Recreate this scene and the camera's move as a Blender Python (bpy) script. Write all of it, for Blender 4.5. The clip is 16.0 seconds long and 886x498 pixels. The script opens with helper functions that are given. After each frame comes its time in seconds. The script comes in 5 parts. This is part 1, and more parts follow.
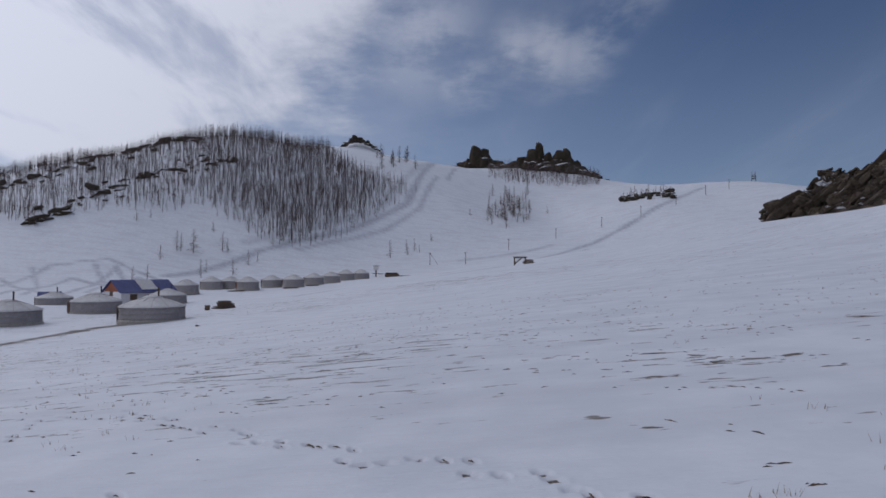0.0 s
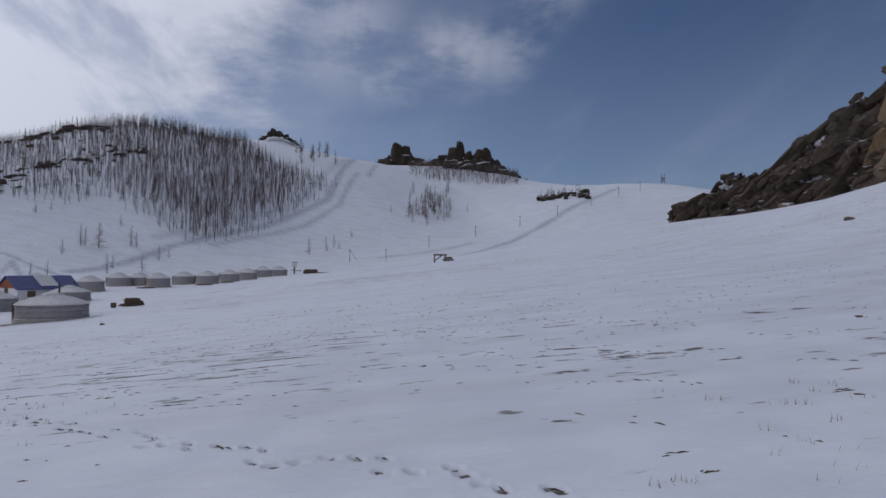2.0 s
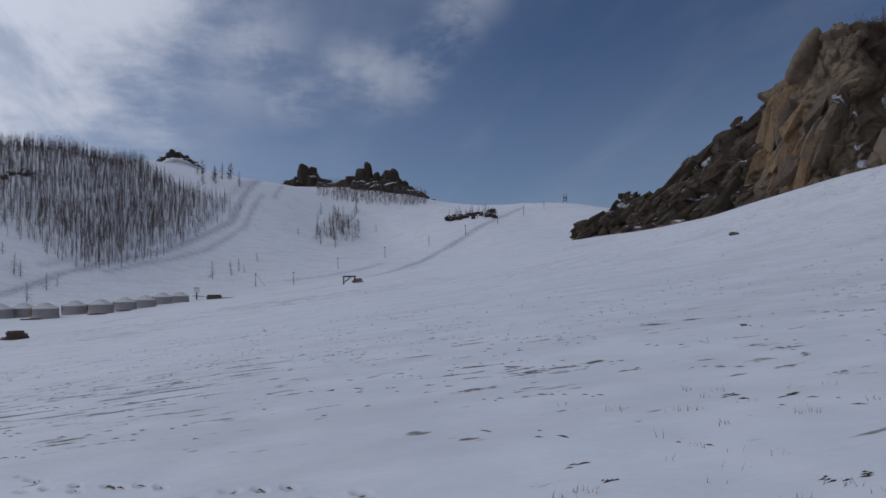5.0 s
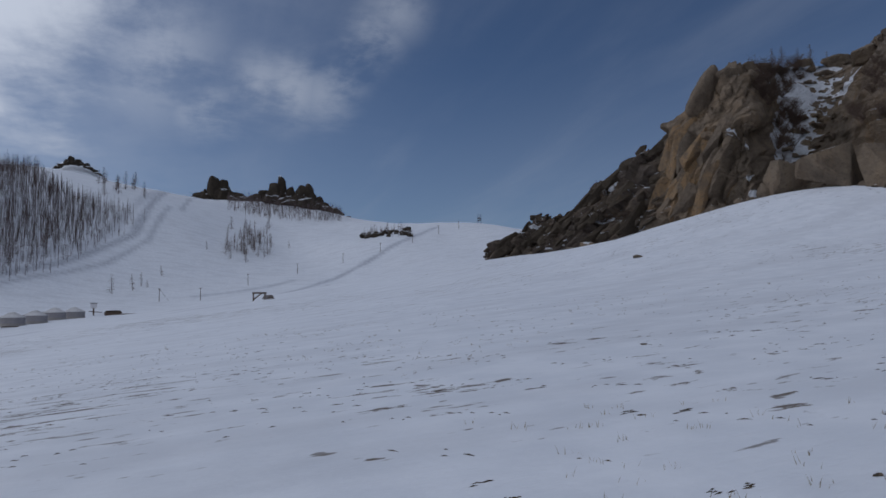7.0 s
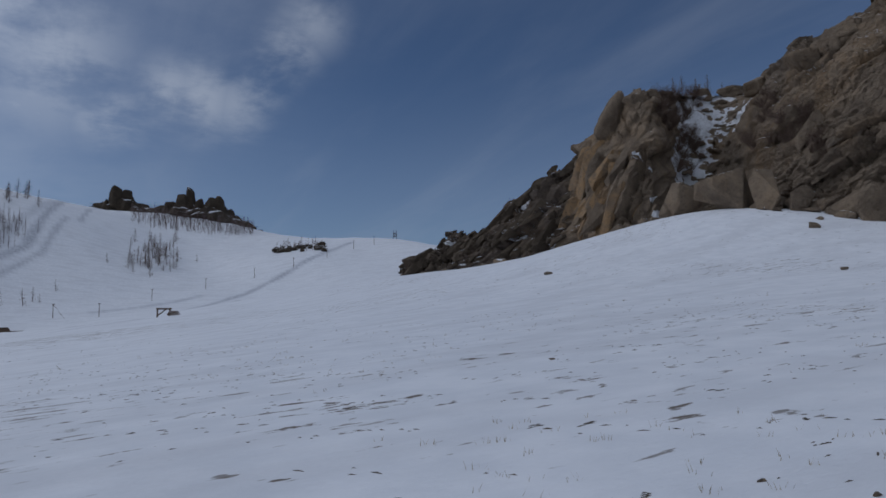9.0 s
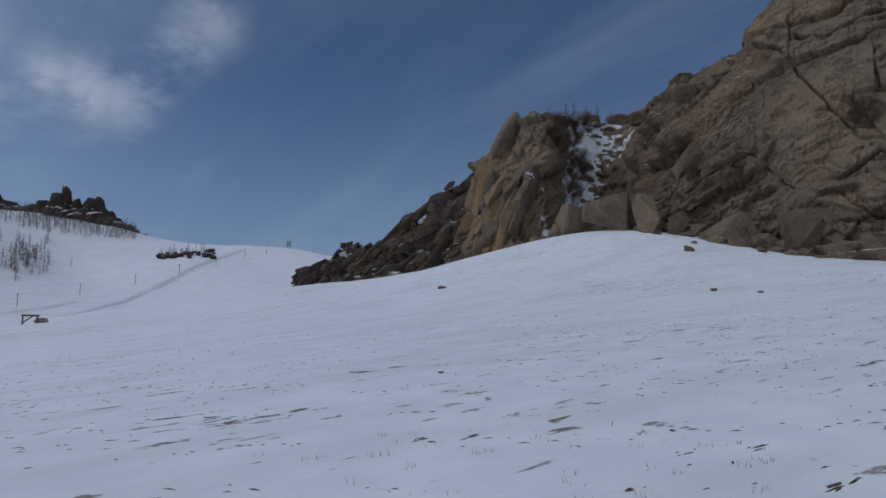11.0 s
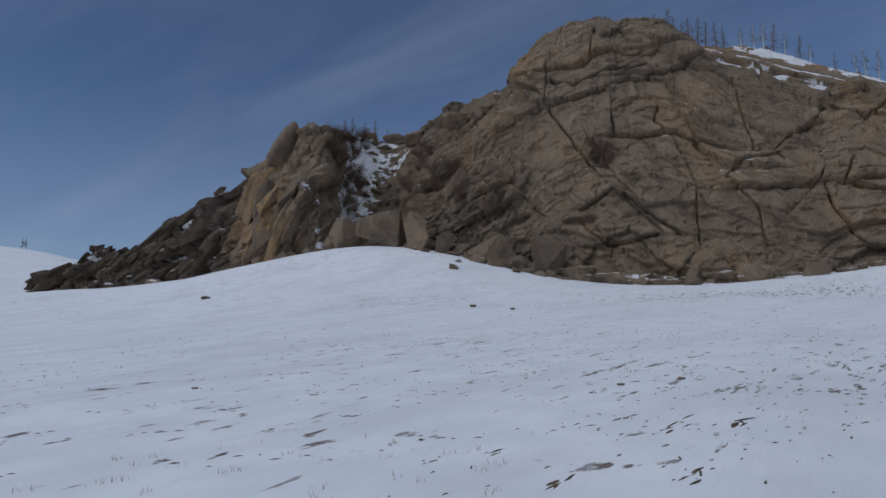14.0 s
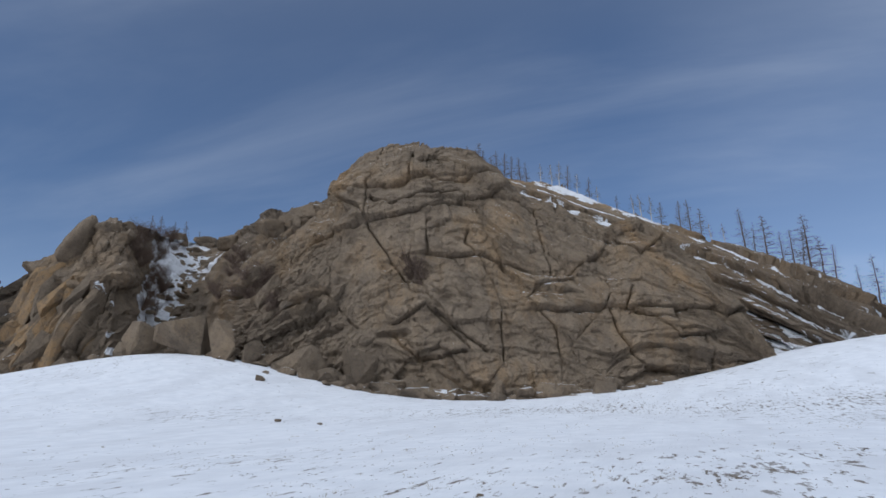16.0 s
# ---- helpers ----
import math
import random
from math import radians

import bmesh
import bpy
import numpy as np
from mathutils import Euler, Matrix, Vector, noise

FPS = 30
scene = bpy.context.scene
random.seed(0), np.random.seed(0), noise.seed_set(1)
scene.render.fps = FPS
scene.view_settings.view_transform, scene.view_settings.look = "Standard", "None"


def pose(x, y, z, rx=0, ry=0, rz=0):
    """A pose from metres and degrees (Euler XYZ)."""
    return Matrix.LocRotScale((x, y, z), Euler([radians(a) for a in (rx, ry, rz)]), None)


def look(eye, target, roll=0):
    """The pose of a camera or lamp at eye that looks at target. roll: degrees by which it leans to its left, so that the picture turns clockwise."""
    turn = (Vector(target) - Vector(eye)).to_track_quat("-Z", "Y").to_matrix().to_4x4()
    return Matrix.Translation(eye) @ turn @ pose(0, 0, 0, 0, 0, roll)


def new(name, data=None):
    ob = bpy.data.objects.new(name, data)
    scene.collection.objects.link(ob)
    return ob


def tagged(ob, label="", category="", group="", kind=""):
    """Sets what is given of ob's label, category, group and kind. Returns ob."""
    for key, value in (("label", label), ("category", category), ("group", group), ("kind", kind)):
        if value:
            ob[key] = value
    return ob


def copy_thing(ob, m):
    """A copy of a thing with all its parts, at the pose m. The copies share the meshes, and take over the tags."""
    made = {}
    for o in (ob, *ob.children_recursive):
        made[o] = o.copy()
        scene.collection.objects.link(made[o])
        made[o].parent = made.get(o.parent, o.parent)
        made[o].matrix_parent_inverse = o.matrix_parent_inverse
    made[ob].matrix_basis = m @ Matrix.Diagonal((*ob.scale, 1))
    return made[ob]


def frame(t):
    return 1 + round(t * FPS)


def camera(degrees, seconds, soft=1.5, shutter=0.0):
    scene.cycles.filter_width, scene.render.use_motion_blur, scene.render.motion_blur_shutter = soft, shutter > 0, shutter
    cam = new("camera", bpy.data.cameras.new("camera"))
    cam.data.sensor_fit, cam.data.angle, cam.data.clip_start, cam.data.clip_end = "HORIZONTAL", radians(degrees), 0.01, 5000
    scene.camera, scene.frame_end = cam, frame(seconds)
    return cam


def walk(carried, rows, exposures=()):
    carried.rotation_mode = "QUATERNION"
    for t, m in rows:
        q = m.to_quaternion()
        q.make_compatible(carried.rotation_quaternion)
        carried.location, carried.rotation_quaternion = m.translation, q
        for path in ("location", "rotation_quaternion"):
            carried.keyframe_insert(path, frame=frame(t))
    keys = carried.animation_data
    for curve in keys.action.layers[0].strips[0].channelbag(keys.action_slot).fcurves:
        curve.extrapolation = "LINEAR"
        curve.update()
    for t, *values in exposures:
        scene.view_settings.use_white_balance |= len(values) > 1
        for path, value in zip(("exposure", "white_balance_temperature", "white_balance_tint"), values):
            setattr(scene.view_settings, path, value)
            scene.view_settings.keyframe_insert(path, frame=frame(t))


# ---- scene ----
cam = camera(65.95, 16.0, soft=1.6)
# The camera turns with the one who holds it, at arm's length round his spine.
PATH = [
    (0.0, pose(-0.000, 0.000, 1.7, 91.80, -0.00, 0.00)),
    (0.5, pose(0.014, -0.000, 1.7, 92.06, -0.37, -1.94)),
    (1.0, pose(0.023, -0.001, 1.7, 91.64, -0.39, -3.19)),
    (1.5, pose(0.034, -0.001, 1.7, 91.21, -0.30, -4.68)),
    (2.0, pose(0.049, -0.003, 1.7, 91.58, -0.29, -6.67)),
    (2.5, pose(0.057, -0.004, 1.7, 91.73, 0.06, -7.77)),
    (3.0, pose(0.060, -0.004, 1.7, 92.45, -0.62, -8.17)),
    (3.5, pose(0.072, -0.006, 1.7, 93.62, -0.79, -9.83)),
    (4.0, pose(0.083, -0.008, 1.7, 93.10, 0.22, -11.36)),
    (6.5, pose(0.139, -0.024, 1.7, 94.28, 0.62, -19.36)),
    (7.0, pose(0.153, -0.029, 1.7, 94.65, 0.62, -21.38)),
    (7.5, pose(0.165, -0.034, 1.7, 95.13, 0.56, -23.07)),
    (8.0, pose(0.177, -0.039, 1.7, 95.33, 0.46, -24.91)),
    (8.5, pose(0.189, -0.045, 1.7, 95.55, 0.72, -26.75)),
    (11.0, pose(0.255, -0.086, 1.7, 96.92, -0.14, -37.35)),
    (11.5, pose(0.272, -0.100, 1.7, 96.49, 0.13, -40.37)),
    (12.0, pose(0.284, -0.111, 1.7, 95.83, -0.13, -42.60)),
    (12.5, pose(0.304, -0.130, 1.7, 96.60, 0.17, -46.38)),
    (13.0, pose(0.321, -0.149, 1.7, 96.77, 0.07, -49.83)),
    (13.5, pose(0.335, -0.167, 1.7, 97.83, 0.17, -52.90)),
    (14.0, pose(0.349, -0.187, 1.7, 98.07, -0.21, -56.32)),
    (14.5, pose(0.362, -0.206, 1.7, 101.57, 0.15, -59.41)),
    (15.0, pose(0.375, -0.232, 1.7, 106.23, -0.04, -63.38)),
    (15.5, pose(0.390, -0.265, 1.7, 106.68, 0.12, -68.33)),
    (16.0, pose(0.399, -0.289, 1.7, 107.40, 0.47, -71.90)),
]
EXPOSURES = [(0.0, -2.36, 5800, 16), (4.0, -2.43, 5750, 14), (8.5, -2.47, 5600, 11), (11.0, -2.28, 5600, 10), (14.0, -2.1, 5700, 10), (14.5, -1.98, 5700, 9), (15.0, -1.65, 5750, 8), (15.5, -1.5, 5800, 8), (16.0, -1.46, 5800, 8)]
walk(cam, PATH, EXPOSURES)

# ---- light ----
SUN_AZ, SUN_EL = -61.0, 36.0   # degrees, clockwise from +y, and above the horizon


def bearing(az, el=0.0, r=1.0):
    """A vector r long towards an azimuth clockwise from +y and a height above the horizon, both in degrees."""
    a, e = radians(az), radians(el)
    return Vector((r * math.sin(a) * math.cos(e), r * math.cos(a) * math.cos(e), r * math.sin(e)))


sun_data = bpy.data.lights.new("sun", "SUN")
sun_data.energy, sun_data.angle, sun_data.color = 2.9, radians(0.6), (1.0, 0.95, 0.88)
sun = new("sun", sun_data)
sun.matrix_world = look(bearing(SUN_AZ, SUN_EL, 100), (0, 0, 0))


class Nodes:
    """Short hand for node trees."""

    def __init__(self, tree):
        self.tree = tree
        tree.nodes.clear()

    def add(self, kind, values=None, **settings):
        n = self.tree.nodes.new(kind)
        for k, v in settings.items():
            setattr(n, k, v)
        for k, v in (values or {}).items():
            if isinstance(v, bpy.types.NodeSocket):
                self.tree.links.new(v, n.inputs[k])
            else:
                n.inputs[k].default_value = v
        return n

    def math(self, op, a, b=0.0, c=0.0, clamp=False):
        n = self.add("ShaderNodeMath", {0: a, 1: b, 2: c}, operation=op)
        n.use_clamp = clamp
        return n.outputs[0]

    def vec(self, op, a, b=(0, 0, 0)):
        n = self.add("ShaderNodeVectorMath", {0: a, 1: b}, operation=op)
        return n.outputs["Value"] if op in ("DOT_PRODUCT", "LENGTH", "DISTANCE") else n.outputs[0]

    def noise(self, vector, scale, detail=4.0, rough=0.55, distort=0.0):
        return self.add("ShaderNodeTexNoise", {"Vector": vector, "Scale": scale, "Detail": detail, "Roughness": rough, "Distortion": distort}).outputs[0]

    def ramp(self, value, low, high, a=0.0, b=1.0):
        return self.add("ShaderNodeMapRange", {0: value, 1: low, 2: high, 3: a, 4: b}, interpolation_type="SMOOTHSTEP").outputs[0]

    def mix(self, fac, a, b):
        n = self.add("ShaderNodeMix", data_type="RGBA")
        for k, v in ((0, fac), (6, a), (7, b)):
            if isinstance(v, bpy.types.NodeSocket):
                self.tree.links.new(v, n.inputs[k])
            else:
                n.inputs[k].default_value = v if k == 0 or len(v) == 4 else (*v, 1)
        return n.outputs[2]


world = bpy.data.worlds.new("sky")
scene.world = world
world.use_nodes = True
w = Nodes(world.node_tree)
way = w.add("ShaderNodeTexCoord").outputs["Generated"]
sky = w.add("ShaderNodeTexSky", sky_type="NISHITA", sun_disc=False, sun_elevation=radians(SUN_EL), sun_rotation=radians(SUN_AZ), altitude=1700, air_density=1.0, dust_density=0.3, ozone_density=2.2).outputs[0]
up = w.add("ShaderNodeSeparateXYZ", {0: way}).outputs[2]
height = w.math("MAXIMUM", w.math("ADD", up, 0.16), 0.05)
plane = w.add("ShaderNodeVectorMath", {0: way, 3: w.math("DIVIDE", 1.0, height)}, operation="SCALE").outputs[0]
# high streaky cloud: a bank over the left hill, wisps by its edge, thin veils elsewhere
combed = w.add("ShaderNodeMapping", {"Vector": plane, "Rotation": (0, 0, 0), "Scale": (1.75, 0.5, 1.0)}).outputs[0]
streaks = w.noise(combed, 1.5, 6, 0.55, 0.3)
puffs = w.noise(plane, 3.2, 6, 0.6, 0.15)
wisps = w.noise(combed, 5.0, 6, 0.6, 0.3)
edge = (bearing(-3.2, 21).cross(bearing(-11.5, 9.5))).normalized()
side = w.vec("DOT_PRODUCT", way, edge if edge.dot(bearing(-30, 15)) > 0 else -edge)
bank = w.ramp(w.math("ADD", side, w.math("MULTIPLY", w.math("SUBTRACT", puffs, 0.5), 0.30)), -0.04, 0.14)
holes = w.ramp(w.math("ADD", w.math("MULTIPLY", streaks, 0.7), w.math("MULTIPLY", wisps, 0.3)), 0.36, 0.54, 0.42, 1.0)
cloud = w.math("MULTIPLY", bank, holes)
for az, el, size, much in ((6.4, 17.7, 0.07, 0.5), (8.8, 17.5, 0.08, 0.55), (11.4, 17.2, 0.07, 0.45), (2.5, 15.4, 0.065, 0.45), (0.8, 15.1, 0.035, 0.35), (12.8, 18.6, 0.06, 0.42), (14.2, 20.2, 0.06, 0.45), (15.8, 22.0, 0.065, 0.45), (17.6, 24.0, 0.07, 0.42), (-2, 19.5, 0.12, 0.45)):
    far = w.vec("DISTANCE", way, bearing(az, el))
    spot = w.math("MULTIPLY", w.ramp(far, size, 0.0), w.ramp(w.math("ADD", w.math("MULTIPLY", puffs, 0.75), w.math("MULTIPLY", wisps, 0.25)), 0.38, 0.60, 0.05, 1.0))
    cloud = w.math("MAXIMUM", cloud, w.math("MULTIPLY", spot, much))
veil = w.ramp(streaks, 0.42, 0.85, 0.0, 0.12)
beside = w.math("MULTIPLY", w.ramp(side, -0.42, 0.05, 0.0, 0.26), w.ramp(puffs, 0.2, 0.7, 0.55, 1.0))
east = w.math("MULTIPLY", w.ramp(w.vec("DOT_PRODUCT", way, bearing(120, 20)), 0.84, 1.0, 0.0, 0.16), w.ramp(streaks, 0.3, 0.65, 0.7, 1.0))
haze = w.ramp(w.vec("DOT_PRODUCT", way, bearing(62, 26)), 0.70, 1.0, 0.0, 0.05)
low = w.ramp(up, 0.40, 0.08, 0.0, 0.18)
for sheet in (veil, beside, east, haze, low):
    cloud = w.math("ADD", cloud, w.math("MULTIPLY", w.math("SUBTRACT", 1.0, cloud), sheet))
cloud = w.math("MULTIPLY", cloud, w.ramp(up, -0.02, 0.06), clamp=True)
glow = w.ramp(w.vec("DOT_PRODUCT", way, bearing(SUN_AZ, SUN_EL)), 0.40, 1.0, 12.0, 19.0)
tint = w.add("ShaderNodeCombineColor", {0: glow, 1: w.math("MULTIPLY", glow, 1.01), 2: w.math("MULTIPLY", glow, 1.03)}).outputs[0]
deep = w.mix(1.0, sky, (0.86, 1.00, 1.12))
deep.node.blend_type = "MULTIPLY"
both = w.mix(cloud, deep, tint)
w.add("ShaderNodeOutputWorld", {0: w.add("ShaderNodeBackground", {0: both, 1: 0.195}).outputs[0]})


# ---- materials ----
def material(name):
    m = bpy.data.materials.new(name)
    m.use_nodes = True
    return m, Nodes(m.node_tree)


def finish(n, colour, rough=0.8, bump=None, strength=0.5, distance=0.05, metal=0.0, spec=0.3):
    values = {"Base Color": colour, "Roughness": rough, "Metallic": metal, "Specular IOR Level": spec}
    if bump is not None:
        values["Normal"] = n.add("ShaderNodeBump", {"Strength": strength, "Distance": distance, "Height": bump}).outputs[0]
    n.add("ShaderNodeOutputMaterial", {0: n.add("ShaderNodeBsdfPrincipled", values).outputs[0]})


def plain(name, a, b, scale, rough=0.8, bump=0.3, distance=0.02, metal=0.0, stretch=(1, 1, 1)):
    """A worn surface: two colours mixed by grain and by larger stains."""
    m, n = material(name)
    at = n.add("ShaderNodeMapping", {"Vector": n.add("ShaderNodeTexCoord").outputs["Object"], "Scale": stretch}).outputs[0]
    fine, wide = n.noise(at, scale, 5), n.noise(at, scale * 0.17, 3)
    fac = n.math("ADD", n.math("MULTIPLY", fine, 0.6), n.math("MULTIPLY", wide, 0.6), clamp=True)
    finish(n, n.mix(n.ramp(fac, 0.35, 0.85), a, b), rough, fine, bump, distance, metal)
    return m


SNOW = (0.70, 0.715, 0.76)


def snow_ground():
    m, n = material("snow_ground")
    at = n.add("ShaderNodeNewGeometry").outputs["Position"]
    combed = n.add("ShaderNodeMapping", {"Vector": at, "Rotation": (0, 0, radians(10)), "Scale": (0.5, 2.6, 0.5)}).outputs[0]
    wide, patch = n.noise(at, 0.035, 3), n.noise(combed, 1.1, 5, 0.62, 0.25)
    mid, grain = n.noise(at, 0.9, 4), n.noise(at, 9.0, 4)
    # wind-bared ground: short streaks of dead grass and soil along the slope
    where = n.add("ShaderNodeAttribute", attribute_name="bare").outputs["Fac"]
    bare = n.math("ADD", patch, n.math("ADD", n.math("MULTIPLY", n.math("SUBTRACT", where, 0.35), 0.42), n.math("MULTIPLY", n.math("SUBTRACT", grain, 0.5), 0.22)))
    worn = n.ramp(n.math("ADD", where, n.math("MULTIPLY", n.math("SUBTRACT", grain, 0.5), 0.9)), 0.70, 1.0)
    long = n.add("ShaderNodeMapping", {"Vector": at, "Rotation": (0, 0, radians(-24)), "Scale": (0.55, 1.7, 0.5)}).outputs[0]
    dash = n.math("ADD", n.noise(long, 1.7, 5, 0.62, 0.3), n.math("MULTIPLY", n.math("SUBTRACT", where, 0.35), 0.35))
    soil = n.math("MULTIPLY", n.math("MAXIMUM", n.math("MAXIMUM", n.ramp(bare, 0.63, 0.69), n.ramp(dash, 0.62, 0.69, 0.0, 0.8)), worn), 0.9)
    earth = n.mix(grain, (0.035, 0.024, 0.015), (0.14, 0.10, 0.06))
    snow = n.mix(n.ramp(mid, 0.3, 0.7), (0.62, 0.64, 0.69), SNOW)
    snow = n.mix(n.math("MULTIPLY", n.ramp(n.noise(long, 0.22, 5, 0.6), 0.42, 0.68), 0.5), snow, (0.52, 0.53, 0.57))
    # tracks and prints tint the snow a darker blue-grey
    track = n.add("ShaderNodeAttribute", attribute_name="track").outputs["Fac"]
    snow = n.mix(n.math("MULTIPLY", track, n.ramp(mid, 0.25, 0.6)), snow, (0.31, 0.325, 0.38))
    relief = n.math("ADD", n.math("MULTIPLY", n.noise(combed, 1.2, 6, 0.62), 0.9), n.math("MULTIPLY", grain, 0.12))
    finish(n, n.mix(soil, snow, earth), n.ramp(soil, 0, 1, 0.55, 0.95), relief, 0.5, 0.12, spec=0.2)
    return m


def rock(name, snowy=0.0, warm=0.5, dark=1.0, tan=0.0, cracked=0.0):
    m, n = material(name)
    g = n.add("ShaderNodeNewGeometry")
    at, normal = g.outputs["Position"], g.outputs["Normal"]
    wide, mid, fine, pits = n.noise(at, 0.07, 4), n.noise(at, 0.42, 6, 0.62), n.noise(at, 2.6, 5, 0.65), n.noise(at, 7.0, 3)
    down = n.add("ShaderNodeMapping", {"Vector": at, "Scale": (0.9, 0.9, 0.11)}).outputs[0]
    runs = n.noise(down, 0.7, 5, 0.6)
    shade = lambda *c: tuple(v * dark for v in c)
    col = n.mix(n.ramp(n.math("ADD", n.math("MULTIPLY", mid, 0.6), n.math("MULTIPLY", wide, 0.4)), 0.36, 0.64), shade(0.150, 0.116, 0.085), shade(0.250, 0.194, 0.139))
    ochre = n.math("MULTIPLY", n.ramp(n.math("ADD", n.math("MULTIPLY", wide, 0.6), n.math("MULTIPLY", runs, 0.4)), 0.47, 0.68), warm * 0.6)
    stain = n.math("MULTIPLY", n.add("ShaderNodeAttribute", attribute_name="stain").outputs["Fac"], n.ramp(mid, 0.35, 0.6, 0.45, 1.0))
    ochre = n.math("MAXIMUM", ochre, n.math("MULTIPLY", stain, warm))
    if tan:
        ochre = n.math("MAXIMUM", ochre, n.ramp(mid, 0.36, 0.58, 0.25 * tan, tan))
    col = n.mix(ochre, col, shade(0.30, 0.185, 0.085))
    col = n.mix(n.math("MULTIPLY", n.ramp(fine, 0.50, 0.66), 0.58), col, shade(0.105, 0.086, 0.070))
    col = n.mix(n.math("MULTIPLY", n.ramp(runs, 0.58, 0.74), 0.45), col, shade(0.080, 0.068, 0.058))
    # darker tone over the left ridge, beside the gully and on the right shoulder
    old = n.math("MULTIPLY", n.add("ShaderNodeAttribute", attribute_name="dark_area").outputs["Fac"], n.ramp(mid, 0.3, 0.62, 0.45, 1.0))
    col = n.mix(old, col, shade(0.070, 0.056, 0.050))
    bent = n.vec("ADD", at, n.add("ShaderNodeVectorMath", {0: n.add("ShaderNodeTexNoise", {"Vector": at, "Scale": 0.5, "Detail": 4.0}).outputs[1], 3: 1.6}, operation="SCALE").outputs[0])
    laid = n.add("ShaderNodeMapping", {"Vector": bent, "Rotation": (radians(18), radians(12), radians(20)), "Scale": (0.55, 0.55, 1.15)}).outputs[0]
    split = n.add("ShaderNodeTexVoronoi", {"Vector": laid, "Scale": 0.38}, feature="DISTANCE_TO_EDGE").outputs["Distance"]
    crack = n.math("MULTIPLY", n.ramp(split, 0.022, 0.005), n.ramp(n.noise(at, 0.13, 3), 0.47, 0.62, 0.0, cracked))
    col = n.mix(n.math("MULTIPLY", crack, 0.35), col, shade(0.060, 0.050, 0.044))
    bump = n.math("ADD", n.math("MULTIPLY", crack, -0.5), n.math("MULTIPLY", mid, 0.9))
    bump = n.math("ADD", bump, n.math("ADD", n.math("MULTIPLY", fine, 0.85), n.math("MULTIPLY", pits, 0.3)))
    speck = n.math("MULTIPLY", n.ramp(pits, 0.55, 0.70), 0.25)
    col = n.mix(speck, col, shade(0.30, 0.25, 0.195))
    rough = 0.9
    if snowy:
        lie = n.add("ShaderNodeSeparateXYZ", {0: normal}).outputs[2]
        lie = n.math("ADD", lie, n.math("ADD", n.math("MULTIPLY", n.math("SUBTRACT", mid, 0.5), 0.7), n.math("MULTIPLY", n.math("SUBTRACT", wide, 0.5), 0.5)))
        lain = n.add("ShaderNodeAttribute", attribute_name="snow").outputs["Fac"]
        lain = n.math("ADD", lain, n.math("MULTIPLY", n.math("SUBTRACT", fine, 0.5), 0.8))
        white = n.math("MAXIMUM", n.ramp(lie, 1.06 - snowy, 1.12 - snowy), n.ramp(lain, 0.42, 0.52))
        col = n.mix(white, col, SNOW)
    finish(n, col, rough, bump, 1.0, 0.6, spec=0.2)
    return m


M_SNOW = snow_ground()
M_ROCK = rock("granite", 0.12, 0.85, cracked=0.8)
M_OCHRE = rock("ochre_granite", 0.10, 0.9, 1.0, 0.75)
M_SLAB = rock("slab_granite", 0.10, 0.5, 0.9)
# Granite of the far crags and mound, backlit shade put into its colour.
M_CRAG_BACKLIT = rock("backlit_granite", 0.24, 0.1, 0.27)
M_BOULDER = rock("boulder_granite", 0.14, 0.4, 0.92, cracked=0.3)
# The same granite at 0.42 of its tone, for ridge blocks and outcrops.
M_RIDGE = rock("ridge_granite", 0.19, 0.06, 0.42)
M_BARK = plain("larch_bark", (0.075, 0.054, 0.052), (0.16, 0.12, 0.11), 6, 0.9)
M_BIRCH = plain("birch_bark", (0.35, 0.32, 0.28), (0.60, 0.57, 0.52), 5, 0.8)
M_TWIG = plain("bare_twigs", (0.085, 0.058, 0.046), (0.18, 0.13, 0.10), 4, 0.9)
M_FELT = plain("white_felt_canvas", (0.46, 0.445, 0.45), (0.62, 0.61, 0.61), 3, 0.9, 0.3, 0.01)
M_ROPE = plain("grey_rope", (0.25, 0.23, 0.22), (0.40, 0.37, 0.34), 20, 0.9)
M_WOOD = plain("weathered_wood", (0.07, 0.05, 0.04), (0.17, 0.12, 0.085), 8, 0.85, stretch=(1, 1, 6))
M_ORANGE = plain("orange_painted_wood", (0.24, 0.075, 0.04), (0.36, 0.12, 0.06), 5, 0.7)
M_BLUE = plain("blue_sheet_metal", (0.035, 0.045, 0.15), (0.06, 0.07, 0.21), 2, 0.45, 0.2, 0.01, 0.2)
# Canvas of the ger walls, shade put into a darker colour than the roof's.
M_WALL_SHADE = plain("shaded_canvas", (0.24, 0.225, 0.235), (0.36, 0.34, 0.35), 3, 0.9, 0.3, 0.01)
M_WHITE = plain("white_plaster", (0.62, 0.60, 0.62), (0.78, 0.77, 0.78), 3, 0.85)
M_IRON = plain("rusty_iron", (0.045, 0.035, 0.03), (0.12, 0.075, 0.05), 10, 0.6, metal=0.5)
M_SOIL = plain("bare_soil", (0.022, 0.016, 0.010), (0.11, 0.078, 0.045), 14, 0.95, 0.6, 0.02)
M_GRASS = plain("dead_grass", (0.16, 0.12, 0.07), (0.34, 0.27, 0.16), 30, 0.9)


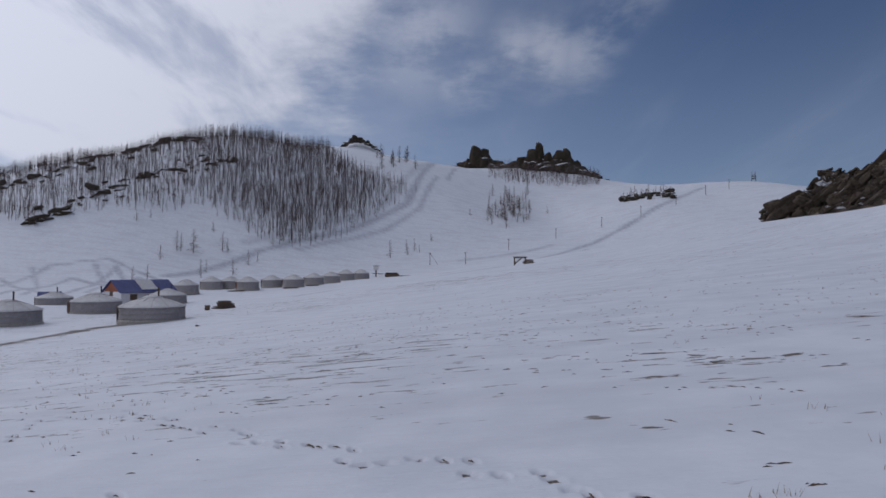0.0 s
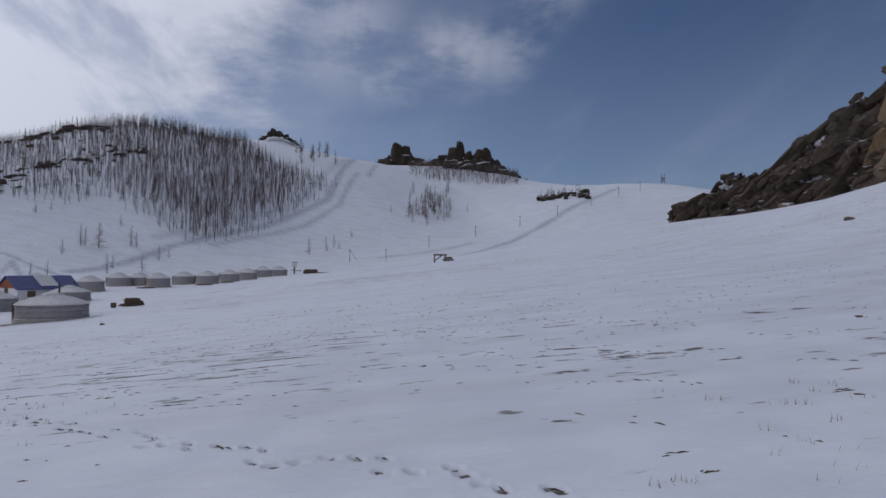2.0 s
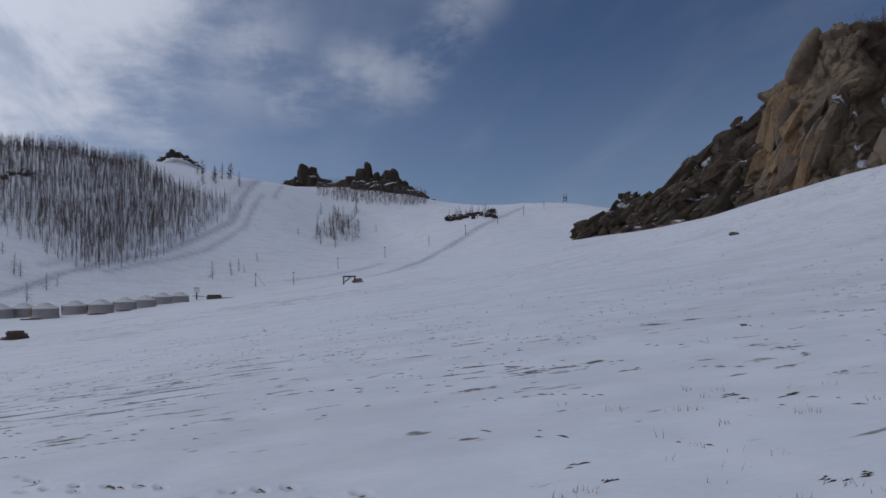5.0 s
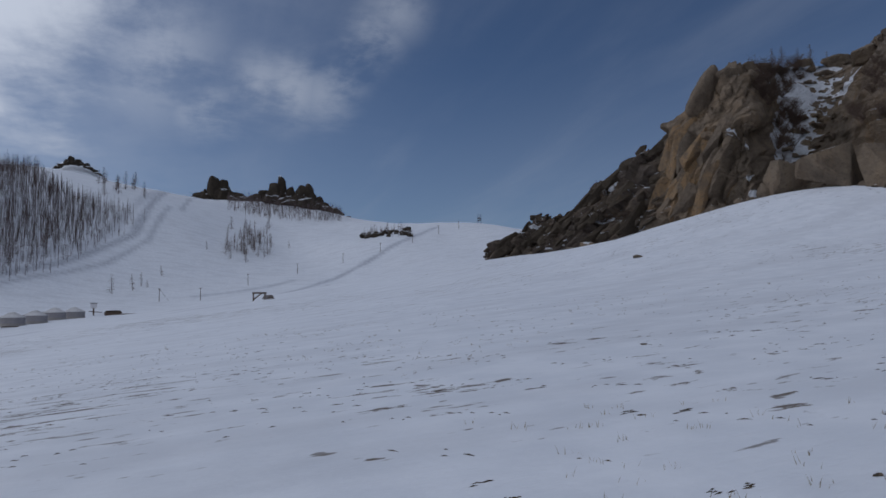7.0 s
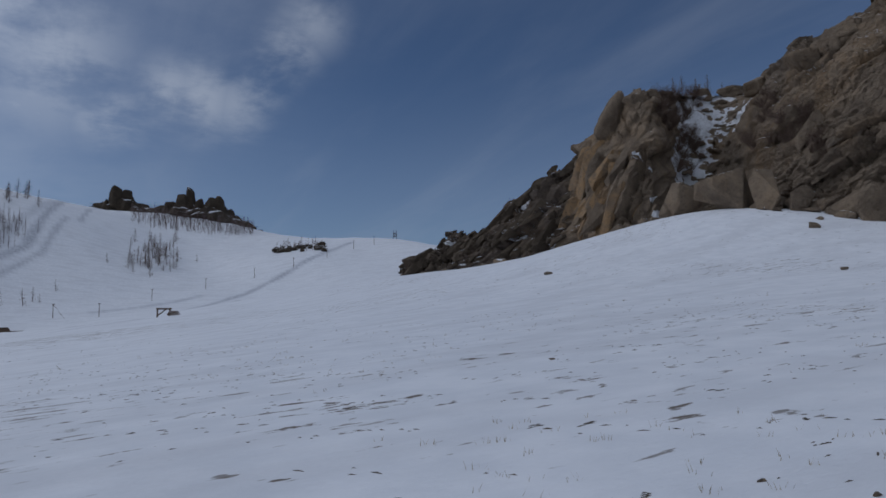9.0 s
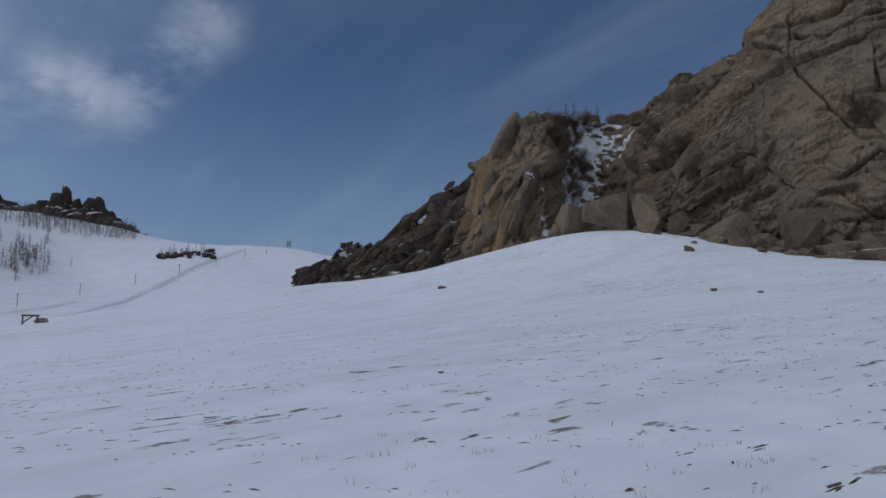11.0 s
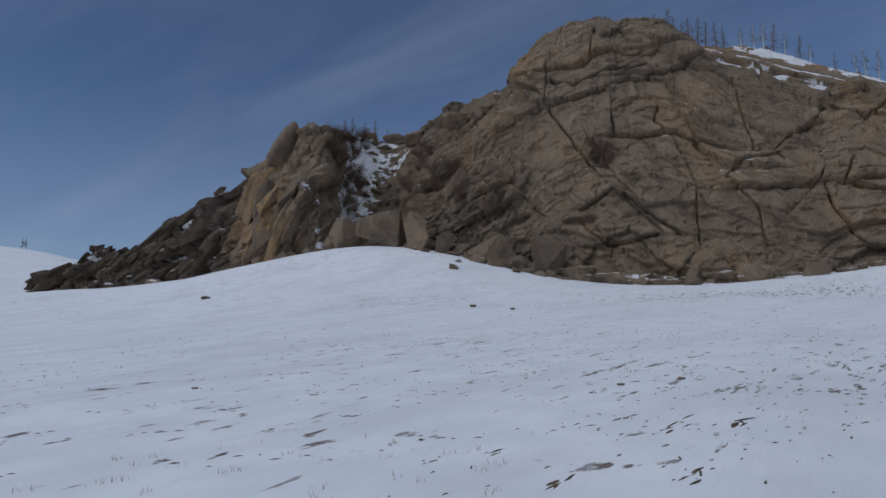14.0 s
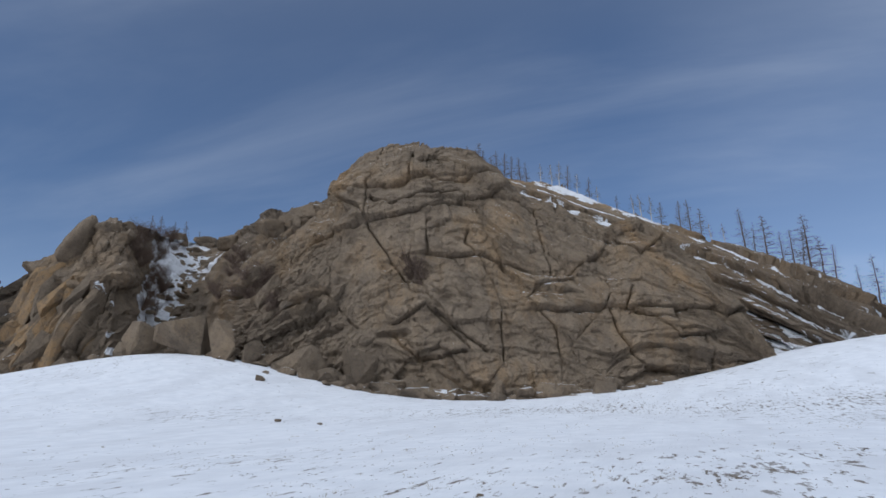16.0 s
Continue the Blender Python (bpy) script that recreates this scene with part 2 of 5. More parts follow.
# ---- shapes ----
def hashed(i, j, k, seed):
    h = (i.astype(np.int64) * 374761393 + j.astype(np.int64) * 668265263 + k.astype(np.int64) * 2147483647 + seed * 974634777) & 0x7FFFFFFF
    h = ((h ^ (h >> 13)) * 1274126177) & 0x7FFFFFFF
    h = ((h ^ (h >> 15)) * 2246822519) & 0x7FFFFFFF
    return ((h ^ (h >> 16)) & 0xFFFFFF) / float(0xFFFFFF)


def lump(p, seed=0):
    """Smooth noise in -1..1 at the points p (n, 3)."""
    f = np.floor(p)
    u = p - f
    u = u * u * (3 - 2 * u)
    i, j, k = (f[..., a] for a in range(3))
    out = 0
    for a in (0, 1):
        for b in (0, 1):
            for c in (0, 1):
                wgt = (u[..., 0] if a else 1 - u[..., 0]) * (u[..., 1] if b else 1 - u[..., 1]) * (u[..., 2] if c else 1 - u[..., 2])
                out = out + wgt * hashed(i + a, j + b, k + c, seed)
    return out * 2 - 1


def rough(p, octaves=4, seed=0, gain=0.5):
    out, amp = 0, 1.0
    for o in range(octaves):
        out = out + amp * lump(p * 2 ** o + 17.3 * o, seed + o)
        amp *= gain
    return out


def mesh_of(name, verts, faces, mat=None, smooth=True):
    """A mesh from arrays of vertices and equal-sided faces."""
    verts, faces = np.asarray(verts, np.float32), np.asarray(faces, np.int32)
    me = bpy.data.meshes.new(name)
    me.vertices.add(len(verts))
    me.vertices.foreach_set("co", verts.ravel())
    n, side = faces.shape
    me.loops.add(n * side)
    me.loops.foreach_set("vertex_index", faces.ravel())
    me.polygons.add(n)
    me.polygons.foreach_set("loop_start", np.arange(0, n * side, side, dtype=np.int32))
    me.polygons.foreach_set("loop_total", np.full(n, side, np.int32))
    me.polygons.foreach_set("use_smooth", np.full(n, smooth, bool))
    me.update(calc_edges=True)
    me.validate()
    if mat:
        me.materials.append(mat)
    return me


def grid_faces(ni, nj, wrap=False):
    i, j = np.meshgrid(np.arange(ni if wrap else ni - 1), np.arange(nj - 1), indexing="ij")
    k = (i + 1) % ni
    return np.stack([i * nj + j, k * nj + j, k * nj + j + 1, i * nj + j + 1], -1).reshape(-1, 4)


def link(bm, name, mat, smooth=False):
    me = bpy.data.meshes.new(name)
    bm.to_mesh(me)
    bm.free()
    if smooth:
        for p in me.polygons:
            p.use_smooth = True
    me.materials.append(mat)
    return new(name, me)


def part(name, bm, mat, parent, label="", smooth=False):
    ob = link(bm, name, mat, smooth)
    ob.parent = parent
    return tagged(ob, label)


def box(bm, centre, size, turn=0.0, bevel=0.0):
    made = bmesh.ops.create_cube(bm, size=1.0, matrix=pose(*centre, 0, 0, turn) @ Matrix.Diagonal((*size, 1)))
    if bevel:
        edges = list({e for v in made["verts"] for e in v.link_edges})
        bmesh.ops.bevel(bm, geom=edges, offset=bevel, segments=1, affect="EDGES")
    return bm


def bar(bm, a, b, r0, r1=None, sides=6):
    a, b = Vector(a), Vector(b)
    m = Matrix.Translation((a + b) / 2) @ (b - a).to_track_quat("Z", "Y").to_matrix().to_4x4()
    bmesh.ops.create_cone(bm, cap_ends=True, segments=sides, radius1=r0, radius2=r0 if r1 is None else r1, depth=(b - a).length, matrix=m)
    return bm


def spun(bm, profile, sides):
    """A surface turned round z from (radius, height) pairs."""
    rings = []
    for r, z in profile:
        rings.append([bm.verts.new((r * math.cos(2 * math.pi * k / sides), r * math.sin(2 * math.pi * k / sides), z)) for k in range(sides)])
    for a, b in zip(rings, rings[1:]):
        for k in range(sides):
            bm.faces.new((a[k], a[(k + 1) % sides], b[(k + 1) % sides], b[k]))
    return bm


# ---- ground ----
def soft(a, s):
    return 0.5 * (a + np.sqrt(a * a + s * s))


def bump(x, y, cx, cy, s, h):
    return h * np.exp(-((x - cx) ** 2 + (y - cy) ** 2) / (2 * s * s))


def ridge(x, y, line, width):
    """Height over the ground of a ridge along (x, y, height) points, falling to nothing at width."""
    best = np.zeros_like(x)
    for (ax, ay, ah), (bx, by, bh) in zip(line, line[1:]):
        u = np.clip(((x - ax) * (bx - ax) + (y - ay) * (by - ay)) / ((bx - ax) ** 2 + (by - ay) ** 2), 0, 1)
        d = np.hypot(x - ax - u * (bx - ax), y - ay - u * (by - ay)) / width
        best = np.maximum(best, (ah + u * (bh - ah)) * np.where(d < 1, 0.5 + 0.5 * np.cos(math.pi * np.minimum(d, 1)), 0))
    return best


def polar(az, r):
    return r * math.sin(radians(az)), r * math.cos(radians(az))


# crest of the wooded hill beyond the camp: azimuth, distance, height over the ground
WOODED = [(*polar(a, r), h) for a, r, h in ((-75, 480, 24), (-45, 440, 22), (-33, 420, 29), (-26, 420, 56), (-20, 430, 63), (-11.5, 455, 49), (-7.2, 475, 22), (-4.5, 495, 0))]


def ground(x, y):
    x, y = np.asarray(x, float), np.asarray(y, float)
    z = -2.9 + soft(0.09 * np.minimum(x, 260) + 2.9, 1.0) - 0.085
    z = z + bump(x, y, -88, 132, 36, -2.0) + bump(x, y, -62, 188, 34, -0.5)
    head = 0.002 * np.clip(y, 0, 900) + 0.0130 * np.clip(y - 245, 0, 900) ** 1.5
    far = np.clip((x + 330) / 260, 0, 1)
    z = z + head * far * far * (3 - 2 * far)
    z = z - 0.85 * soft((y + 1.25 * x - 620) / 1.6, 14) * np.clip((y - 40) / 150, 0, 1)
    z = z + bump(x, y, 80, 70, 26, 6.6) + bump(x, y, 79, 60, 12, 1.8) + bump(x, y, 80, 145, 40, 5.5) + bump(x, y, 118, -34, 26, 9.0) + bump(x, y, -22, 50, 22, -0.9)
    z = z + bump(x, y, 75, 520, 45, 6) + bump(x, y, 115, 480, 40, 6) + bump(x, y, 200, 400, 70, 16)
    z = z + bump(x, y, -92, 705, 22, 17) + bump(x, y, 62, 545, 45, 3) + bump(x, y, 105, 372, 26, 5)
    z = z + ridge(x, y, WOODED, 200)
    p = np.stack([x, y, np.zeros_like(x)], -1)
    away = np.clip(np.hypot(x, y) / 60, 0.02, 1)
    z = z + 0.5 * away * rough(p / 30, 3, 5) + 1.6 * np.clip((np.hypot(x, y) - 150) / 300, 0, 1) * rough(p / 60, 3, 9)
    return z


def ground_at(x, y):
    return float(ground(np.array([x]), np.array([y]))[0])


def spot(az, r, lift=0.0):
    x, y = polar(az, r)
    return x, y, ground_at(x, y) + lift


def build_ground():
    near = np.arange(2.0, 13.0, 0.06)
    rings = [0.002, 0.5, 1.2]
    rings += list(near)
    r = 13.0
    while r < 3000:
        rings.append(r)
        r *= 1.018 if r < 180 else 1.009 if r < 640 else 1.06
    rings = np.array(rings)
    az = np.concatenate([np.arange(-42, 114, 0.23), np.arange(114, 318, 3.0)])
    A, R = np.meshgrid(np.radians(az), rings, indexing="ij")
    x, y = R * np.sin(A), R * np.cos(A) - 0.5 * np.exp(-(R / 0.8) ** 2)
    z = ground(x, y)
    flatp = np.stack([x, y, 0 * x], -1)
    bare = np.clip((210 - R) / 120, 0, 1) * np.clip(0.29 + 0.25 * rough(flatp / 16, 2, 31), 0, 0.55)
    sway, fade = 0.5 * lump(flatp / 3.5, 47), np.clip(0.55 + 0.8 * lump(flatp / 1.8, 49), 0.1, 1)
    wave = 0.3 * lump(flatp / 9, 44)
    for line in RUTS:
        for (ax, ay), (bx, by) in zip(line, line[1:]):
            u = np.clip(((x - ax) * (bx - ax) + (y - ay) * (by - ay)) / ((bx - ax) ** 2 + (by - ay) ** 2), 0, 1)
            d = np.hypot(x - ax - u * (bx - ax), y - ay - u * (by - ay)) + sway
            for gauge in (-0.75, 0.75):
                bare = np.maximum(bare, 0.62 * np.exp(-((d - 0.75 - gauge) / (0.10 + 0.005 * R)) ** 2) * fade)
    track = np.zeros_like(x)
    for (ax, ay), (bx, by) in zip(ROAD, ROAD[1:]):
        u = np.clip(((x - ax) * (bx - ax) + (y - ay) * (by - ay)) / ((bx - ax) ** 2 + (by - ay) ** 2), 0, 1)
        d = np.hypot(x - ax - u * (bx - ax), y - ay - u * (by - ay)) + 0.5 * lump(flatp / 2.0, 57)
        bare = np.maximum(bare, 0.95 * np.exp(-(d / (0.8 + 1.0 * np.clip((x + 32) / 6, 0, 1))) ** 2))
    # trodden prints: a line that crosses before the camera, and one that joins it from the camp
    full, near = (x, y, z, bare, track), int(np.searchsorted(rings, 13.0))
    x, y, z, bare, track = (q[:, :near] for q in full)
    for line in PRINTS:
        for px, py, turn, deep in line:
            u = (x - px) * math.cos(turn) + (y - py) * math.sin(turn)
            v = -(x - px) * math.sin(turn) + (y - py) * math.cos(turn)
            d = np.sqrt((u / 0.11) ** 2 + (v / 0.05) ** 2)
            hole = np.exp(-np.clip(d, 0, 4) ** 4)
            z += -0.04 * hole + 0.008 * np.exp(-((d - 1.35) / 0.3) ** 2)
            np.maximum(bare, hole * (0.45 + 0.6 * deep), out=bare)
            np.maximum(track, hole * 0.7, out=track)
    x, y, z, bare, track = full
    # tracks are colour without relief; depth is the strength of the tint
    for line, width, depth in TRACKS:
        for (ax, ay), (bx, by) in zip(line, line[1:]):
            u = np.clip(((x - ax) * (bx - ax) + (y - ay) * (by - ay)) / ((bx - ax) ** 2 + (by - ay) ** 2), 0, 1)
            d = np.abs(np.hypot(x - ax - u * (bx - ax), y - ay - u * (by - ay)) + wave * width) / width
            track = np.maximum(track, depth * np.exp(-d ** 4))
    verts = np.stack([x, y, z], -1).reshape(-1, 3)
    me = mesh_of("ground", verts, grid_faces(len(az), len(rings), True)[:, ::-1], M_SNOW)
    for name, values in (("bare", bare), ("track", track)):
        me.attributes.new(name, "FLOAT", "POINT").data.foreach_set("value", values.ravel().astype(np.float32))
    return tagged(new("ground", me), "snow-covered grassy slope with bare soil streaks", "ground", kind="structure")


def print_line(points, step, seed):
    """Pairs of footprints along a path."""
    rng = random.Random(seed)
    out, left = [], 0.0
    for (ax, ay), (bx, by) in zip(points, points[1:]):
        length, turn = math.hypot(bx - ax, by - ay), math.atan2(by - ay, bx - ax)
        while left < length:
            u, off = left / length, rng.choice((-1, 1)) * rng.uniform(0.04, 0.2)
            out.append((ax + u * (bx - ax) - off * math.sin(turn), ay + u * (by - ay) + off * math.cos(turn), turn + rng.uniform(-0.4, 0.4), rng.choice((0.25, 0.45, 0.75, 0.95))))
            left += step * rng.uniform(0.7, 1.3)
        left -= length
    return out


def flat(az, el):
    """Where the slope by the camera lies in that direction."""
    a, e = radians(az), math.tan(radians(el))
    r = 1.7 / (0.09 * math.sin(a) - e)
    return r * math.sin(a), r * math.cos(a)


PRINTS = [
    print_line([flat(-29.3, -10.0), flat(-21.7, -11.2), flat(-15.3, -13.0), flat(-11.3, -13.8), flat(-6.3, -14.8), flat(-0.7, -15.0), flat(5, -15.7), flat(12.7, -16.9), flat(20, -19)], 0.23, 1),
    print_line([flat(-27, -7.6), flat(-26.6, -8.6), flat(-24.9, -9.7), flat(-20.5, -11.4)], 0.4, 2),
    print_line([flat(-30.1, -6.5), flat(-30.4, -8.5), flat(-30.8, -10), flat(-32.1, -11.8)], 0.35, 3),
    print_line([flat(-33, -16), flat(-26, -15.5), flat(-20, -17.5)], 0.6, 4),
]
# old wheel ruts, where the ground shows through in short streaks
RUTS = [
    [flat(-17, -7.0), flat(-14.1, -6.7), flat(-1.1, -5.9), flat(12.4, -4.2), flat(25, -3.3)],
    [flat(-17.6, -7.2), flat(0.8, -7.2), flat(14, -7.2), flat(34.7, -5.8), flat(47.1, -5), flat(56.8, -2.7)],
    [flat(-8, -8.2), flat(14.1, -8), flat(25, -7.6), flat(40, -7.6), flat(56.3, -6.3), flat(76.6, -4.4), flat(95, -2.4)],
    [flat(40, -2), flat(56, -1.2), flat(70, -0.5)],
    [flat(20, -9.6), flat(38, -10), flat(54, -8.6), flat(70, -6.6), flat(88, -4)],
    [flat(58, -3.2), flat(70, -3.0), flat(84, -2.2), flat(100, 0.0)],
    [flat(-33, -4.6), flat(-20, -4.4), flat(-8, -3.6)],
]
# patches blown bare: azimuth, dip, size
PATCHES = ((68.7, -9.9, 0.26), (78.0, -9.0, 0.3), (26, -13.7, 0.13), (44, -13.5, 0.12), (46, -13.0, 0.09), (76.5, -5.6, 0.45), (81, -5.4, 0.4), (72.5, -5.2, 0.3), (37, -8.2, 0.2), (41, -8.0, 0.22), (22, -6.6, 0.25), (30, -6.4, 0.2), (33, -2.6, 0.7), (-19, -9.5, 0.15), (28, -14.9, 0.09), (63, -8, 0.16), (58, -8.6, 0.14), (95, -1.0, 0.4), (100, 0.5, 0.5), (103, 0.8, 0.6), (98, 2.0, 0.5))
ROAD = [polar(-38, 50), polar(-33, 54), polar(-29, 59), polar(-26.5, 62), polar(-25, 62.5)]
TRACKS = [
    ([polar(-16, 292), polar(-10, 318), polar(-5.5, 350), polar(-3.2, 400), polar(-1.6, 450), polar(0.5, 560), polar(1.2, 615)], 3.0, 0.5),
    ([polar(-22, 250), polar(-15, 285), polar(-8, 318), polar(-3, 365), polar(-1.5, 430), polar(-0.5, 500)], 2.2, 0.9),
    ([polar(-12, 290), polar(-5, 325), polar(-2, 360), polar(-0.5, 420)], 1.6, 0.7),
    ([polar(1.2, 610), polar(3, 520), polar(1.0, 470), polar(0.4, 420)], 1.3, 0.8),
    ([polar(0, 235), polar(5, 262), polar(10, 300), polar(15, 345), polar(21, 410)], 1.9, 0.95),
    ([polar(-1, 225), polar(3, 245), polar(7, 262), polar(12, 305)], 1.3, 0.9),
    ([polar(1.5, 290), polar(5, 300), polar(9, 320)], 2.0, 0.7),
    ([polar(-12, 100), polar(-4, 108), polar(2, 115), polar(6, 120)], 0.9, 0.8),
    ([polar(-6, 150), polar(0, 150), polar(4, 140), polar(7, 126)], 1.0, 0.7),
    ([polar(-34, 190), polar(-32, 215), polar(-28.5, 245), polar(-26, 225), polar(-24, 245), polar(-21.5, 215)], 1.3, 0.9),
    ([polar(-33, 250), polar(-29.5, 190), polar(-28, 215), polar(-25.5, 260), polar(-24, 205)], 1.0, 0.9),
    ([polar(-34, 225), polar(-30, 262), polar(-26, 268), polar(-22, 240)], 1.2, 0.85),
    ([polar(-31, 262), polar(-30.6, 225), polar(-31.6, 195)], 0.9, 0.8),
    ([polar(-27, 262), polar(-26.2, 230), polar(-27.6, 200), polar(-24, 192)], 0.9, 0.8),
]
build_ground()


# ---- the granite massif ----
def table(rows, column):
    rows = np.array(rows)
    return lambda a: np.interp(a, rows[:, 0], rows[:, column])


FOOT = table(((22, 176), (24.5, 166), (31.6, 141), (37.5, 121), (42.7, 110), (46.2, 107), (47.6, 113), (52.6, 113), (54.6, 106), (56.5, 100), (59.8, 97), (68, 94), (75, 92), (82, 93), (88.6, 97), (95, 102), (98, 105), (103, 110), (110, 122)), 1)
# the crest of the face: azimuth, distance, height angle from the place of the camera; the broken ridge and the buttress, then the dome
CREST_RIDGE = ((22, 176, 1.6), (24.4, 170, 3.3), (26.3, 165, 5.0), (27.7, 163, 5.5), (28.9, 160, 7.0), (30.6, 157, 7.6), (32.0, 155, 7.3), (34.3, 150, 9.3), (37.1, 145, 11.2), (39.5, 140, 13.4), (40.4, 137, 14.2), (41.6, 135, 14.8), (43.2, 134, 16.4), (44.9, 134, 18.0), (47.4, 137, 18.1))
CREST_DOME = ((49, 150, 17.6), (51, 160, 17.4), (54.9, 160, 17.2), (56.2, 144, 18.0), (57.1, 139, 19.0), (60.8, 132, 20.6), (62.7, 130, 21.2), (63.1, 128, 23.2), (64.9, 126, 24.8), (67.2, 125, 25.4), (70.1, 125, 25.5), (73, 126, 25.2), (75.5, 127, 24.3), (77.0, 128, 23.2), (77.5, 128, 22.4),
              (80.9, 129, 20.2), (84.2, 127, 18.6), (86.3, 125, 17.6), (87.5, 122, 18.4), (89, 120, 18.7), (90.5, 118, 17.9), (91.2, 118, 17.1), (93.5, 115, 15.2), (95.3, 112, 12.8), (97, 109, 10.0), (98.3, 107, 7.0), (99.4, 106, 4.0))
CREST_R, CREST_EL = table(CREST_RIDGE + CREST_DOME, 1), table(CREST_RIDGE + CREST_DOME, 2)
# the shoulder that lies back behind the dome
BACK_FOOT = table(((74, 140), (90, 134), (95, 127), (98, 119), (100, 114), (103, 112), (110, 122)), 1)
BACK = ((74, 156, 21.0), (77, 155, 23.3), (80.5, 154, 22.7), (84, 153, 21.8), (87.7, 152, 19.9), (92, 151, 18.0), (96.2, 150, 16.1), (100, 151, 14.2), (102.8, 152, 12.7), (104.4, 154, 11.4), (105.5, 156, 10.2), (107.5, 160, 8.2), (110, 164, 5.5))
BACK_R, BACK_EL = table(BACK, 1), table(BACK, 2)
# the great joints of the dome, as azimuth and height angle along each: the cap, the panels under it, the right side, the broken left side
CAP_JOINTS = (
    ((62.6, 21.7), (64.8, 22.3), (65.8, 22.1), (69.3, 23.0), (74.0, 23.1), (77.0, 23.3)),
    ((67.2, 26.1), (66.0, 24.2), (65.5, 22.6), (65.3, 21.1), (65.6, 19.4)),
    ((70.2, 26.2), (69.5, 24.5), (69.3, 23.0)),
    ((65.8, 21.6), (67.8, 20.6), (70.9, 22.0), (73.7, 22.2), (74.2, 21.5), (77.2, 21.9)),
    ((65.7, 19.4), (69.9, 20.1), (73.9, 21.5)),
)
PANEL_JOINTS = (
    ((70.6, 16.7), (72.8, 16.6), (75.3, 16.6), (78.7, 16.0), (80.9, 15.1), (83.0, 14.7), (85.4, 16.0), (86.7, 17.4)),
    ((80.3, 20.4), (80.7, 19.1), (81.1, 16.7), (81.8, 14.8)),
    ((75.3, 16.5), (76.7, 14.5), (77.1, 12.6), (77.2, 9.4), (77.4, 8.0)),
    ((70.9, 19.3), (70.8, 16.7)),
    ((74.6, 19.0), (74.2, 17.6), (74.9, 16.7)),
)
RIGHT_JOINTS = (
    ((83.0, 14.4), (80.1, 13.9), (79.3, 12.8), (80.2, 12.1), (81.8, 10.6), (82.3, 7.8)),
    ((80.2, 12.0), (84.2, 12.1), (87.4, 11.7), (88.2, 13.5)),
    ((85.6, 11.9), (86.4, 13.0), (85.9, 14.0)),
    ((86.0, 11.8), (86.7, 9.9), (88.7, 7.2), (90.4, 6.8)),
    ((88.0, 11.6), (89.5, 10.9), (91.1, 9.2), (93.4, 9.5), (93.9, 6.4)),
    ((87.3, 11.7), (92.0, 11.5), (96.4, 10.9)),
    ((87.0, 17.3), (89.2, 16.3), (91.0, 17.4)),
)
LEFT_JOINTS = (
    ((56.8, 16.5), (59.1, 18.5), (60.9, 20.5)),
    ((57.5, 14.3), (61.0, 17.7), (64.9, 19.3)),
    ((59.4, 12.3), (62.2, 13.5), (65.1, 10.8)),
    ((68.0, 11.1), (70.8, 12.5), (74.6, 8.9)),
    ((68.0, 10.4), (70.1, 8.1), (74.2, 8.7)),
    ((62.3, 21.6), (64.8, 20.6), (65.4, 19.5)),
    ((65.6, 19.3), (67.9, 16.0), (69.4, 14.3)),
    ((71.6, 12.0), (74.2, 9.9), (76.0, 8.7)),
)
# steep joints of the buttress
BUTTRESS_JOINTS = (
    ((39.6, 6.6), (41.4, 9.6), (42.0, 12.6), (43.4, 14.8)),
    ((41.6, 6.4), (43.2, 9.0), (44.4, 12.2)),
    ((43.4, 7.2), (44.6, 9.4), (45.6, 13.0)),
    ((42.2, 12.4), (44.4, 12.3), (45.8, 13.2)),
    ((44.2, 12.4), (44.6, 14.6), (44.0, 16.4)),
    ((38.0, 5.6), (39.2, 8.6), (40.6, 12.0)),
)


def gully(a):
    return np.exp(-((a - 50.3) / 3.3) ** 4)


def near_lines(lines, wa, we, sharp):
    """Distance in degrees to the nearest of some joints, and how far a place lies over or under a flat one."""
    joint, lip, cut = np.full(wa.shape, 9.0), np.zeros_like(wa), np.zeros_like(wa)
    for line in lines:
        for (a0, h0), (a1, h1) in zip(line, line[1:]):
            u = np.clip(((wa - a0) * (a1 - a0) + (we - h0) * (h1 - h0)) / ((a1 - a0) ** 2 + (h1 - h0) ** 2), 0, 1)
            d = np.hypot(wa - a0 - u * (a1 - a0), we - h0 - u * (h1 - h0))
            joint = np.minimum(joint, d)
            if abs(h1 - h0) < 0.9 * abs(a1 - a0):
                over = we - h0 - u * (h1 - h0)
                lip = np.maximum(lip, np.exp(-(d / sharp) ** 2) * np.clip(over / 0.05, 0, 1))
                cut = np.maximum(cut, np.where(over <= 0, np.exp(-(d / 0.075) ** 2), 0))
    return joint, lip, cut


def cells_flat(u, v, seed):
    """Scattered cells in two dimensions: gap to the next cell, a random number of the cell, offsets from its centre."""
    fu, fv = np.floor(u), np.floor(v)
    d1, d2, who, du, dv = np.full(u.shape, 9.0), np.full(u.shape, 9.0), 0 * u, 0 * u, 0 * u
    for a in (-1, 0, 1):
        for b in (-1, 0, 1):
            i, j = fu + a, fv + b
            h = hashed(i, j, 0 * i, seed)
            qu, qv = u - i - h, v - j - (h * 7919.13) % 1.0
            d = np.sqrt(qu * qu + qv * qv)
            near = d < d1
            d2 = np.where(near, d1, np.minimum(d2, d))
            who, du, dv, d1 = np.where(near, h, who), np.where(near, qu, du), np.where(near, qv, dv), np.where(near, d, d1)
    return d2 - d1, (who * 104729.7) % 1.0, du, dv


